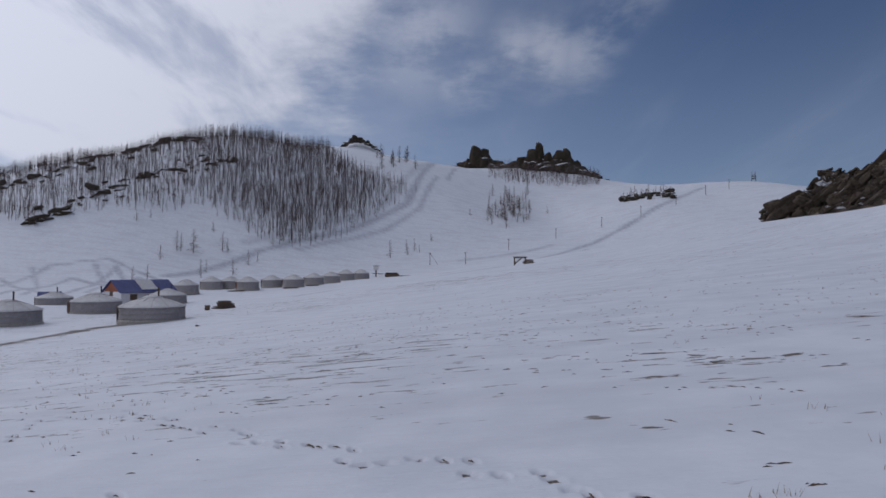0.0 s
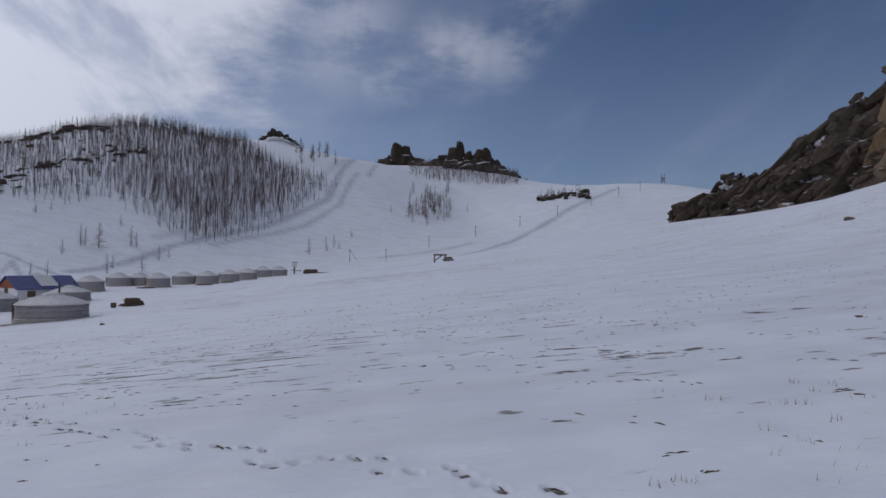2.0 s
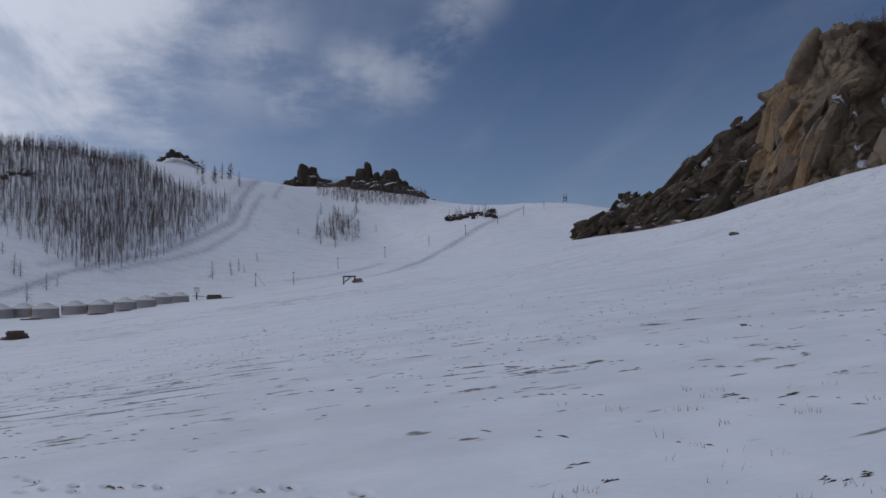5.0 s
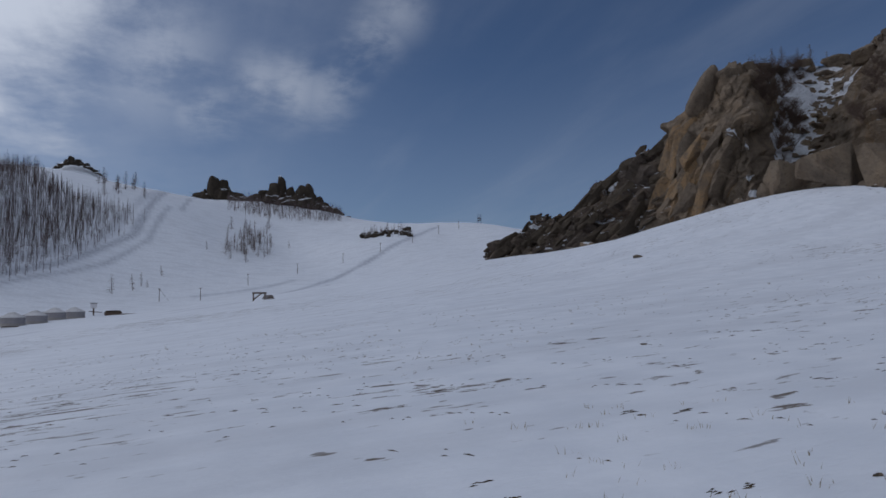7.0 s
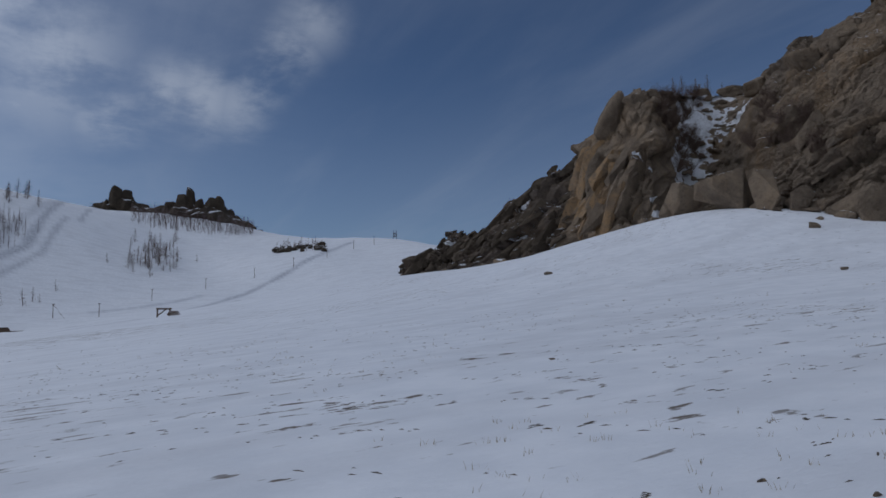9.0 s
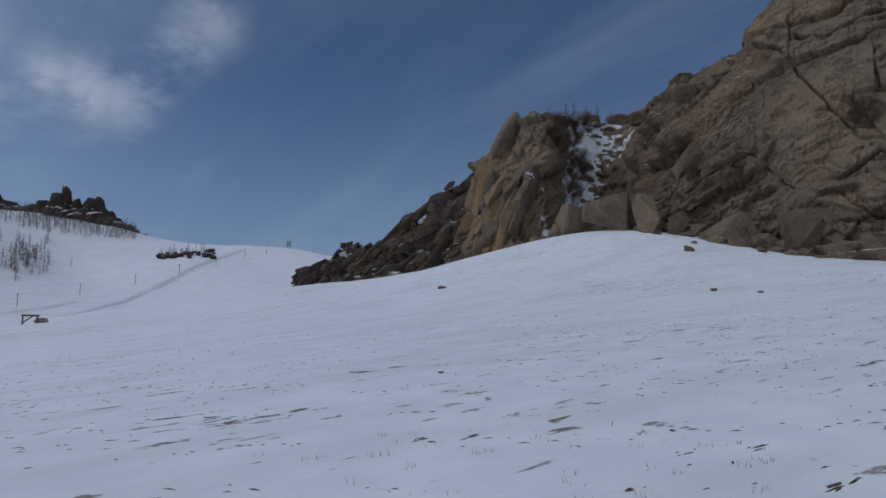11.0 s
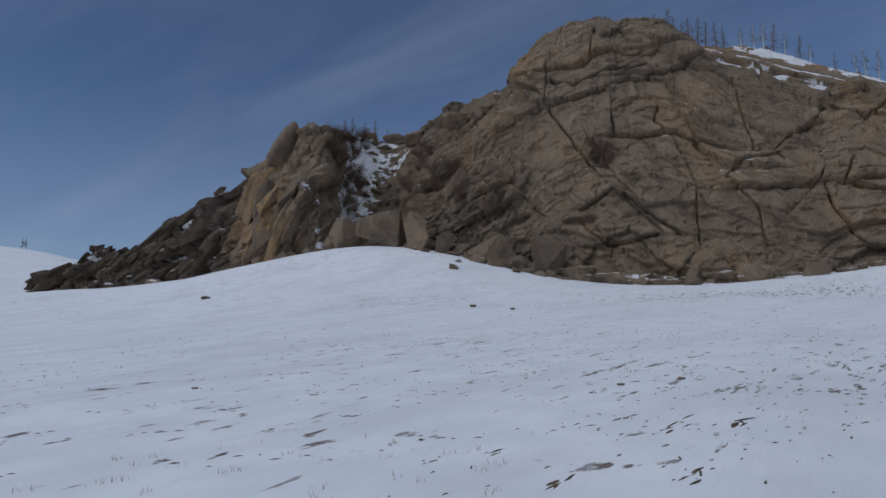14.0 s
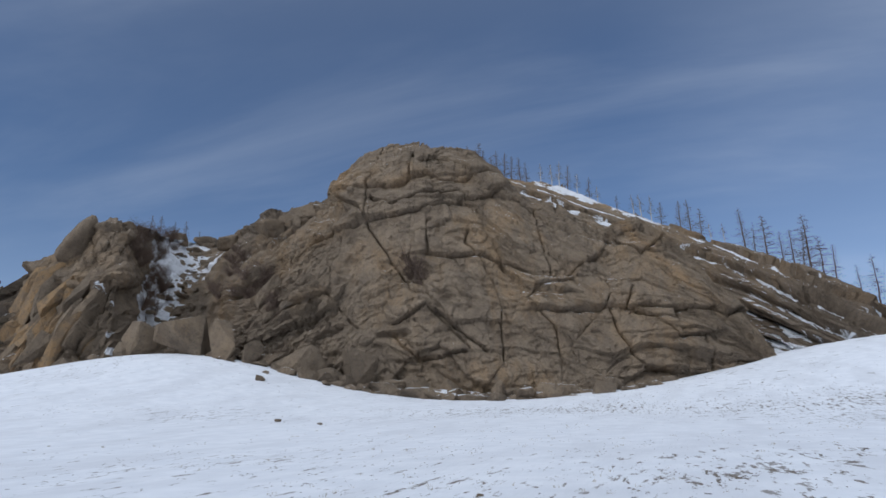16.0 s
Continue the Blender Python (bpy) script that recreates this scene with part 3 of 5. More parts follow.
def blocks(u, v, wide, tall, seed, width, depth, step, tilt):
    """Offsets of flat-faced blocks in metres, each set in or out and a little turned, with a narrow crack between two."""
    gap, who, du, dv = cells_flat(u / wide, v / tall, seed)
    edge = gap * 0.25 * (wide + tall)
    h1, h2 = (who * 37.7) % 1.0 - 0.5, (who * 91.3) % 1.0 - 0.7
    crack = (who * 53.9) % 1.0
    return step * (who - 0.5) + tilt * (du * h1 + dv * h2) - depth * (0.35 + 0.65 * crack) * np.exp(-(edge / width) ** 2)


def sheets(n, levels, edge=0.12):
    """Noise cut into flat sheets with sharp rims, as rock flakes off."""
    s = n * levels
    f = np.floor(s)
    r = np.clip((s - f) / edge, 0, 1)
    return (f + r * r * (3 - 2 * r)) / levels


def lips(across, along, period, seed):
    """Ragged sheets, each with an overhanging lower rim, that lie along one direction."""
    s = across / period + 0.7 * rough(np.stack([along / (3.2 * period), across / (2.2 * period), 0 * along], -1), 3, seed, 0.55)
    here = np.clip(0.15 + 1.5 * lump(np.stack([along / (2.4 * period), np.floor(s) * 7.3, 0 * along], -1), seed + 9), 0, 1)
    return here * (0.5 - s % 1.0)


def build_face(name, az, count, foot_r, crest_r, crest_el, slabby, label):
    v = np.concatenate([np.linspace(0, 1, count), 1 + np.linspace(0.01, 1, 16)])
    A, V = np.meshgrid(az, v, indexing="ij")
    foot, crest = foot_r(A), crest_r(A)
    jag = 0.14 + 0.26 * np.clip((40.5 - A) / 4, 0, 1)
    el = crest_el(A + 0.15 * lump(np.stack([A * 0.9, 0 * A, 0 * A], -1), 3)) + jag * rough(np.stack([A * 1.1, 0 * A, 0 * A], -1), 4, 61, 0.6)
    fx, fy = foot * np.sin(np.radians(A)), foot * np.cos(np.radians(A))
    z0 = ground(fx, fy) - 3.0
    z1 = 1.7 + crest * np.tan(np.radians(el))
    t = np.clip(V, 0, 1) * math.pi / 2
    # the face bellies outwards; in the gully it is a straight ramp; the right shoulder lies back in slabs
    g = gully(A) * (1 - slabby)
    out = (1 - np.cos(t)) ** (1.0 / (1.15 - 0.15 * slabby))
    R = foot + (crest - foot) * (out * (1 - g) + np.clip(V, 0, 1) * g)
    Z = z0 + (z1 - z0) * ((np.sin(t) * (1 - 0.5 * slabby) + 0.5 * slabby * np.clip(V, 0, 1)) * (1 - g) + np.clip(V, 0, 1) * g)
    back = np.clip(V - 1, 0, 1)
    R = R + back * (60 + 20 * g)
    Z = Z - back ** 1.5 * (z1 - z0 + 4)
    P = np.stack([R * np.sin(np.radians(A)), R * np.cos(np.radians(A)), Z], -1)
    N = np.cross(np.gradient(P, axis=0), np.gradient(P, axis=1))
    N /= np.linalg.norm(N, axis=-1, keepdims=True) + 1e-9
    if (N[..., 0] * P[..., 0] + N[..., 1] * P[..., 1])[:, 60].mean() > 0:
        N = -N
    E = np.degrees(np.arctan2(P[..., 2] - 1.7, R))
    face = 1 - np.clip(back * 4, 0, 1)
    low = rough(P / 7, 3, 71)
    wa, we = A + 0.14 * rough(P / 3.5, 4, 113, 0.5), E + 0.14 * rough(P / 3.5, 4, 111, 0.5)
    skin = np.stack([P[..., 0] / 5, P[..., 1] / 5, P[..., 2] / 1.6], -1)
    along, up = 2.15 * A + 0.7 * low, 2.15 * E + 0.7 * rough(P / 7, 3, 74)

    def turned(deg):
        """Metres along and across a direction that rises that many degrees to the right."""
        c, s = math.cos(radians(deg)), math.sin(radians(deg))
        return along * c + up * s, up * c - along * s

    grain = 0.16 * rough(P / 3.0, 3, 95, 0.55) + 0.10 * (0.5 - np.abs(rough(P / 1.3, 3, 97, 0.6)))
    if slabby:
        # long slabs that dip to the right, thin snow along the ledge over each
        strike = E + 0.34 * (A - 78) + 0.0062 * (A - 78) ** 2 + 0.13 * rough(P / 12, 3, 121)
        phase, fine = (strike / 1.5) % 1.0, ((strike + 0.10 * low) / 0.47) % 1.0
        chop = blocks(along, 40 * np.floor(strike / 1.5), 13.0, 9.0, 131, 0.2, 0.2, 0.4, 0.3)
        u, w = turned(-32)
        chop = chop + blocks(u, w, 8, 1.9, 133, 0.12, 0.5, 1.1, 1.2) + 0.6 * blocks(u, w, 3, 1.0, 135, 0.1, 0.3, 0.6, 0.6)
        D = 1.9 * (0.5 - phase) - 1.3 * np.exp(-((phase - 0.97) / 0.05) ** 2) + 0.45 * (0.5 - fine) + chop + 1.8 * grain
        D = D * (1 - 0.85 * np.clip((V - 0.6) / 0.4, 0, 1))
        P = P + N * (D * face)[..., None]
        speckle = rough(np.stack([A / 0.9, strike / 0.3, 0 * A], -1), 4, 151, 0.65)
        upper = np.clip((89.5 - A) / 3, 0, 1)
        drift = np.exp(-((phase - 0.80) / (0.09 + 0.12 * upper)) ** 2) * np.clip(0.66 + 0.9 * speckle, 0, 1)
        drift = np.maximum(drift, 0.75 * np.exp(-((fine - 0.8) / 0.16) ** 2) * np.clip(0.2 + 0.35 * upper + 0.9 * speckle, 0, 1))
        drift = np.maximum(drift, np.clip((A - 97.5) / 1.0, 0, 1) * np.clip((101 - A) / 1.5, 0, 1) * np.clip((9.6 - E) / 0.8, 0, 1) * np.clip(0.6 + 0.8 * speckle, 0, 1))
        dark_area = 0.35 * np.clip((A - 92) / 4, 0, 1)
        stain = np.clip(0.55 * np.exp(-((crest_el(A) - E) / 1.3) ** 2) * np.clip(0.6 + rough(skin, 3, 175), 0, 1), 0, 1)
    else:
        # each part of the massif breaks in its own direction
        ridge_w = np.clip((40.2 - A - 0.15 * (E - 10)) / 1.6, 0, 1)
        butt_w = np.clip((48.0 - A) / 1.5, 0, 1) * (1 - ridge_w)
        side_w = np.clip((66.0 - A - 0.35 * (E - 12)) / 5.0, 0, 1) * (1 - ridge_w) * (1 - butt_w)
        dome_w = 1 - ridge_w - butt_w - side_w
        foot_w = np.clip((9.6 - E) / 2.0, 0, 1)
        D = np.zeros_like(A)
        u, w = turned(36)
        D += ridge_w * (blocks(u, w, 11, 3.6, 5, 0.14, 0.5, 2.4, 3.0) + blocks(u, w, 4.2, 1.7, 6, 0.10, 0.3, 1.1, 1.4) + 0.8 * sheets(rough(np.stack([u / 5, w / 1.0, 0 * u], -1), 3, 7), 2.5))
        u, w = turned(58)
        D += butt_w * (blocks(u, w, 12, 5.5, 15, 0.14, 0.5, 2.2, 3.2) + 0.6 * blocks(u, w, 5, 2.4, 16, 0.10, 0.3, 0.8, 1.2) + 0.6 * sheets(rough(np.stack([u / 6, w / 1.6, 0 * u], -1), 3, 17), 2.5))
        u, w = turned(38)
        rag = np.clip(0.45 + 1.1 * lump(P / 9, 91), 0.1, 1.0)
        D += side_w * (0.8 * blocks(u, w, 14, 5.5, 25, 0.13, 0.6, 1.8, 2.6) + 0.6 * rag * blocks(u, w, 5.5, 2.4, 26, 0.10, 0.4, 1.1, 1.5) + 0.7 * rag * blocks(u, w, 2.2, 1.1, 28, 0.10, 0.3, 0.5, 0.4) + 0.9 * sheets(rough(np.stack([u / 6, w / 1.7, 0 * u], -1), 4, 27, 0.6), 2.5, 0.07))
        rise = 46 * (Z - z0) / (z1 - z0 + 0.1) + 0.5 * low
        D += dome_w * (0.8 * blocks(along, rise, 15, 9, 35, 0.10, 0.3, 1.3, 2.4) + 0.5 * rough(P / 9, 2, 39) + 0.6 * sheets(rough(np.stack([along / 8, rise / 3.0, 0 * u], -1), 4, 37, 0.55), 1.8, 0.07))
        D += dome_w * np.clip(0.2 + foot_w + 0.9 * lump(P / 11, 93), 0, 1) * (0.7 * blocks(along, rise, 6.5, 3.6, 45, 0.11, 0.6, 0.8, 0.8) + 0.5 * foot_w * blocks(along, rise, 2.6, 1.6, 46, 0.10, 0.35, 0.6, 0.5))
        D += dome_w * (1.3 * lips(rise, along, 5.5, 211) + 0.7 * np.clip(0.3 + lump(P / 9, 219), 0, 1) * lips(rise, along, 1.9, 221))
        u, w = turned(38)
        D += side_w * (2.0 * lips(w, u, 4.2, 231) + 1.0 * lips(w, u, 1.7, 241))
        u, w = turned(58)
        D += butt_w * (1.2 * lips(w, u, 3.6, 251) + 0.6 * lips(w, u, 1.5, 261))
        u, w = turned(36)
        D += ridge_w * (1.3 * lips(w, u, 3.0, 271) + 0.7 * lips(w, u, 1.3, 281))
        # flutes under the overhang of the left side, hollows weathered into the lower face
        flute = np.exp(-((A - 62.3) / 2.6) ** 4) * np.exp(-((E - 11.3) / 1.2) ** 4)
        D += flute * (0.9 * np.abs(lump(np.stack([(A - 0.35 * E) * 2.6, 0.12 * E, 0 * A], -1), 135)) - 1.0)
        hollow = np.clip(lump(skin * 1.6, 133) - 0.42, 0, 1) * np.clip(lump(P / 11, 137) + 0.2, 0, 1) * np.clip((75 - A) / 3, 0.15, 1)
        D += 1.1 * grain - 2.6 * hollow
        joint, lip, cut = near_lines(CAP_JOINTS + PANEL_JOINTS + RIGHT_JOINTS, wa, we, 1.5)
        joint2, lip2, cut2 = near_lines(LEFT_JOINTS + BUTTRESS_JOINTS, wa, we, 1.0)
        some = np.clip(0.78 + 0.8 * lump(P / 5, 139), 0.1, 1)
        D += 0.9 * lip - 1.1 * cut + 0.7 * lip2 - 0.8 * cut2
        joint = np.minimum(joint, joint2)
        D -= some * (1.5 * np.exp(-(joint / 0.048) ** 2) + 0.22 * np.exp(-joint / 0.12))
        # in the gully the ground is rubble and drift
        bed = g * np.clip((E - 7) / 2, 0, 1)
        D = D * (1 - 0.85 * bed) + 0.5 * bed * rough(P / 2.2, 3, 143, 0.6)
        D = D * (1 - 0.35 * np.clip((V - 0.7) / 0.3, 0, 1)) - 1.2 * np.clip((V - 0.6) / 0.3, 0, 1)
        P = P + N * (D * face)[..., None]
        mid, half = 47.9 + 0.38 * (E - 8), 1.3 + 0.19 * (E - 8)
        inside = np.clip((half - np.abs(A - mid)) / 0.5 + 0.4 * low, 0, 1)
        drift = inside * np.clip(0.9 + 0.8 * rough(P / 2.2, 4, 141, 0.65) - 0.75 * np.clip((A - mid - 0.2) / 1.2, 0, 1), 0, 1)
        drift = np.maximum(drift, g * np.clip((E - 15.5) / 2, 0, 1) * np.clip(0.35 + 0.9 * rough(skin, 3, 145), 0, 1))
        drift = np.maximum(drift, ridge_w * np.clip(rough(skin, 3, 147) - 0.35, 0, 1) * 0.9)
        for a0, h0, much in ((45.0, 12.6, 0.35), (45.9, 9.6, 0.4), (46.2, 8.2, 0.4), (46.0, 12.0, 0.4)):
            drift = np.maximum(drift, np.exp(-((A - a0) / much) ** 2 - ((E - h0) / 0.35) ** 2) * np.clip(0.6 + rough(skin * 2, 3, 149), 0, 1))
        drift = np.maximum(drift, np.clip(back * 12 - 0.2, 0, 1) * 0.8 * np.clip((A - 72) / 2, 0, 1))
        # darker over the ridge and, less, round azimuth 55.5
        dark_area = np.maximum(0.85 * ridge_w, 0.35 * np.exp(-((A - 55.5) / 3.0) ** 2))
        stain = 0.95 * np.exp(-((A - 41.6 - 0.25 * (E - 10)) / 1.5) ** 2) * np.clip(0.5 + 0.9 * rough(P / 5, 3, 171), 0, 1)
        stain = np.maximum(stain, 0.6 * np.exp(-joint / 0.4) * np.clip(0.1 + 1.2 * rough(P / 6, 2, 173), 0, 1))
        stain = np.maximum(stain, 0.7 * np.exp(-((A - 90.5 - 0.9 * (15.5 - E)) / 0.7) ** 2) * np.clip((E - 10) / 3, 0, 1))
        stain = np.maximum(stain, np.clip((64.5 - A) / 1.2, 0, 1) * np.clip((A - 62) / 0.3, 0, 1) * np.clip((E - 21.5) / 0.6, 0, 0.8))
    me = mesh_of(name, P.reshape(-1, 3), grid_faces(len(az), len(v)), M_ROCK)
    for key, values in (("stain", stain), ("snow", drift), ("dark_area", dark_area)):
        me.attributes.new(key, "FLOAT", "POINT").data.foreach_set("value", values.ravel().astype(np.float32))
    return tagged(new(name, me), label, "rock outcrop", kind="structure"), P, az


ROWS = 440
massif, FACE, FACE_AZ = build_face("rock_massif", np.concatenate([np.arange(22, 39, 0.09), np.arange(39, 99.4, 0.07)]), ROWS, FOOT, CREST_R, CREST_EL, 0, "weathered grey-brown granite dome with deep joints and ochre stains")
shoulder, SIDE, SIDE_AZ = build_face("rock_shoulder", np.arange(74, 110, 0.09), 300, BACK_FOOT, BACK_R, BACK_EL, 1, "slabby granite shoulder with snow on its ledges")


def on_face(a, el):
    """The outermost point of the massif in that direction."""
    i = int(np.argmin(np.abs(FACE_AZ - a)))
    col, count = FACE[i], ROWS
    e = np.degrees(np.arctan2(col[:, 2] - 1.7, np.hypot(col[:, 0], col[:, 1])))
    k = int(np.argmax(e[:count] >= el)) if (e[:count] >= el).any() else int(np.argmax(e))
    return Vector(col[k])


# ---- stones ----
def stone_mesh(name, seed, mat, planes=14, rough_by=0.03, edge=34, boxy=True, fine=4):
    """A joint-bounded block with rounded edges, about 1 across, sitting on z = 0."""
    bm = bmesh.new()
    bmesh.ops.create_icosphere(bm, subdivisions=fine, radius=1.0)
    rng = np.random.RandomState(seed)
    nrm = rng.normal(size=(planes, 3))
    nrm /= np.linalg.norm(nrm, axis=1, keepdims=True)
    off = rng.uniform(0.46, 0.62, planes)
    if not boxy:
        off = rng.uniform(0.26, 0.58, planes)
    six = np.array([(1, 0, 0), (-1, 0, 0), (0, 1, 0), (0, -1, 0), (0, 0, 1), (0, 0, -1)]) + rng.normal(0, 0.22, (6, 3))
    six = six if boxy else six[:0]
    nrm = np.concatenate([nrm, six / np.linalg.norm(six, axis=1, keepdims=True)])
    off = np.concatenate([off, rng.uniform(0.34, 0.5, len(six))])
    d = np.array([v.co for v in bm.verts])
    d /= np.linalg.norm(d, axis=1, keepdims=True)
    dots = np.clip(d @ nrm.T, 0.02, None) / off
    r = 1.0 / (np.sum(dots ** edge, axis=1) ** (1.0 / edge))
    r = np.clip(r, 0.2, 0.82) + rough_by * rough(d * 3.0 + seed, 4, seed)
    p = d * r[:, None]
    p[:, 2] -= p[:, 2].min()
    for v, c in zip(bm.verts, p):
        v.co = c
    me = bpy.data.meshes.new(name)
    bm.to_mesh(me)
    bm.free()
    for f in me.polygons:
        f.use_smooth = True
    me.materials.append(mat)
    return me


def hull_mesh(name, seed, mat, points=15, bevel=0.035, spread=(0.62, 0.55, 0.5), taper=0.0):
    """A broken block: the hull of scattered points with worn edges, about 1 across, sitting on z = 0."""
    g = np.random.RandomState(seed)
    bm = bmesh.new()
    for p in g.uniform(-1, 1, (points, 3)):
        p = p / (np.sum(np.abs(p) ** 5) ** 0.2) * g.uniform(0.8, 1.0) * np.array(spread)
        p[:2] *= 1 - taper * (0.5 + p[2] / spread[2] / 2)
        bm.verts.new(p)
    done = bmesh.ops.convex_hull(bm, input=bm.verts)
    bmesh.ops.delete(bm, geom=list({v for v in done["geom_interior"] + done["geom_unused"] if isinstance(v, bmesh.types.BMVert)}), context="VERTS")
    bmesh.ops.dissolve_limit(bm, angle_limit=radians(9), verts=bm.verts, edges=bm.edges)
    bmesh.ops.bevel(bm, geom=list(bm.edges), offset=bevel, segments=2, affect="EDGES", profile=0.6)
    bmesh.ops.triangulate(bm, faces=bm.faces)
    low = min(v.co.z for v in bm.verts)
    for v in bm.verts:
        v.co.z -= low
    me = bpy.data.meshes.new(name)
    bm.to_mesh(me)
    bm.free()
    me.materials.append(mat)
    return me


BLOCKS = [stone_mesh("boulder", 20 + k, M_BOULDER, 3 + k % 4, edge=34 if k else 5) for k in range(8)]
WEDGES = [hull_mesh("boulder", 120 + k, M_BOULDER, 13 + k % 4) for k in range(8)]
RIDGE = [hull_mesh("boulder", 140 + k, M_RIDGE, 12 + k % 5, 0.025, (0.66, 0.54, 0.6), 0.35) for k in range(8)]
CRAGS = [hull_mesh("crag", 160 + k, M_CRAG_BACKLIT, 17 + k % 6, 0.045, (0.62, 0.5, 0.56), 0.58) for k in range(6)]
GREAT = [hull_mesh("boulder", 210 + k, M_BOULDER, 9 + k % 3, 0.014, (0.68, 0.58, 0.5), 0.35) for k in range(8)]
SLABS = [hull_mesh("rock_slab", 240 + k, M_SLAB, 9 + k % 3, 0.015, (0.62, 0.5, 0.5), 0.2) for k in range(8)]
OCHRE_SLABS = [hull_mesh("rock_slab", 250 + k, M_OCHRE, 9 + k % 3, 0.015, (0.62, 0.5, 0.5), 0.2) for k in range(5)]
DARK_SLABS = [hull_mesh("rock_slab", 260 + k, M_RIDGE, 9 + k % 3, 0.015, (0.62, 0.5, 0.5), 0.2) for k in range(6)]
EGG = stone_mesh("boulder", 20, M_BOULDER, 3, edge=5)
STONES = [hull_mesh("stone", 180 + k, M_BOULDER, 14, 0.05, (0.6, 0.5, 0.42)) for k in range(5)]


def lay(name, me, at, size, turn, label, category="rock", group="", lean=(0, 0)):
    ob = new(name, me)
    ob.matrix_world = pose(*at, lean[0], lean[1], turn) @ Matrix.Diagonal((*size, 1))
    return tagged(ob, label, category, group)


def at_el(az, el, lo=25.0, hi=700.0):
    """The first place along an azimuth where the ground rises to that height angle, seen from the camera's place."""
    r = np.geomspace(lo, hi, 500)
    e = np.degrees(np.arctan2(ground(r * math.sin(radians(az)), r * math.cos(radians(az))) - 1.7, r))
    k = int(np.argmax(e >= el)) if (e >= el).any() else int(np.argmax(e))
    return spot(az, r[k]), r[k]


rng = random.Random(7)

# fallen blocks along the foot of the cliff: azimuth, distance, width, depth, height, turn, lean
for az, r, wx, wy, hz, turn, lean in ((54.3, 101, 3.4, 3.0, 2.0, 80, 4), (47.7, 105, 2.8, 2, 1.6, 30, 0), (62.6, 92.5, 3.4, 2.6, 2.2, 100, 0), (64.2, 92, 2.6, 2.2, 1.8, 40, 8), (70.0, 93, 5, 4, 2.6, 330, -12), (73.0, 92, 4.5, 3.5, 2.4, 200, 6),
                                      (67.6, 91.5, 4, 3, 2.2, 75, 5), (81.5, 91, 4.5, 3, 1.6, 70, 0), (86.0, 94, 4, 3, 1.8, 10, 0), (50.5, 103, 1.8, 1.4, 1.0, 0, 0), (43.2, 106, 2.6, 2, 1.3, 20, 0), (45.3, 104, 2.2, 1.8, 1.0, 60, 0), (47.2, 103.5, 3.4, 2.4, 2.2, 20, 10)):
    x, y, z = spot(az, r)
    lay("boulder", rng.choice(WEDGES), (x, y, z - 0.34 * hz), (wx * 1.1, wy * 1.1, hz * 1.38), turn - az + 40, "large angular granite boulder fallen below the cliff", "boulder", "boulders under the cliff", (lean * 1.3 + 6, lean * 0.8 - 7))

# the greatest of them: azimuth, distance, lower and upper height angle, width, pattern, turn, lean
for az, r, low, high, wx, kind, turn, lean in ((52.0, 99, 8.1, 11.9, 10.4, 0, 20, -10), (55.3, 97, 8.6, 11.9, 7.4, 3, 30, -8), (49.2, 103, 8.9, 11.2, 8.0, 5, 0, -16), (57.0, 94.5, 7.2, 9.7, 4.0, 1, 10, -6), (48.0, 103, 7.6, 8.8, 2.6, 4, 40, 5),
                                               (60.4, 95, 6.5, 9.6, 8.2, 2, 8, -8), (64.9, 94, 6.4, 9.3, 8.2, 6, -6, 10), (53.9, 103, 8.0, 9.6, 3.4, 7, 130, 0), (76.9, 88.5, 4.7, 6.7, 3.4, 5, 30, 4), (58.7, 93.5, 6.6, 8.0, 2.6, 4, 10, 0)):
    x, y, z = spot(az, r)
    base = min(z, 1.7 + r * math.tan(radians(low))) - 0.5
    lay("boulder", GREAT[kind], (x, y, base), (wx * 0.84, wx * 0.72, 1.7 + r * math.tan(radians(high)) - base), turn - az, "huge angular granite boulder at the mouth of the gully", "boulder", "boulders under the cliff", (0, lean))

# the leaning slab and the knobs on the crest of the buttress and the dome
for az, el, wx, wy, hz, turn, lean in ((42.35, 14.2, 5.8, 6.4, 9.0, -43, 27), (45.0, 17.0, 3.2, 3, 2.2, 60, 5), (46.6, 17.3, 3.4, 3, 2.0, 20, 0), (57.6, 18.2, 4.4, 4, 3.2, 40, -6), (60.2, 19.8, 4.4, 4, 2.6, 90, 10), (59.0, 19.0, 4.0, 4, 2.8, 10, 4),
                                       (52.6, 16.8, 6, 5, 2.6, 0, 0), (54.0, 16.8, 6, 5, 3.0, 30, 0), (50.3, 16.9, 4, 4, 3.2, 70, 0), (62.75, 23.2, 2.2, 2, 2.4, 0, 4)):
    p = on_face(az, el)
    lay("boulder", EGG if az == 42.35 else rng.choice(BLOCKS), (p.x + 1.5 * math.sin(radians(az)), p.y + 1.5 * math.cos(radians(az)), p.z - 0.25 * hz * (az != 42.35)), (wx, wy, hz), turn, "rounded granite block perched on the cliff crest", "boulder", "blocks on the crest", (0, lean))

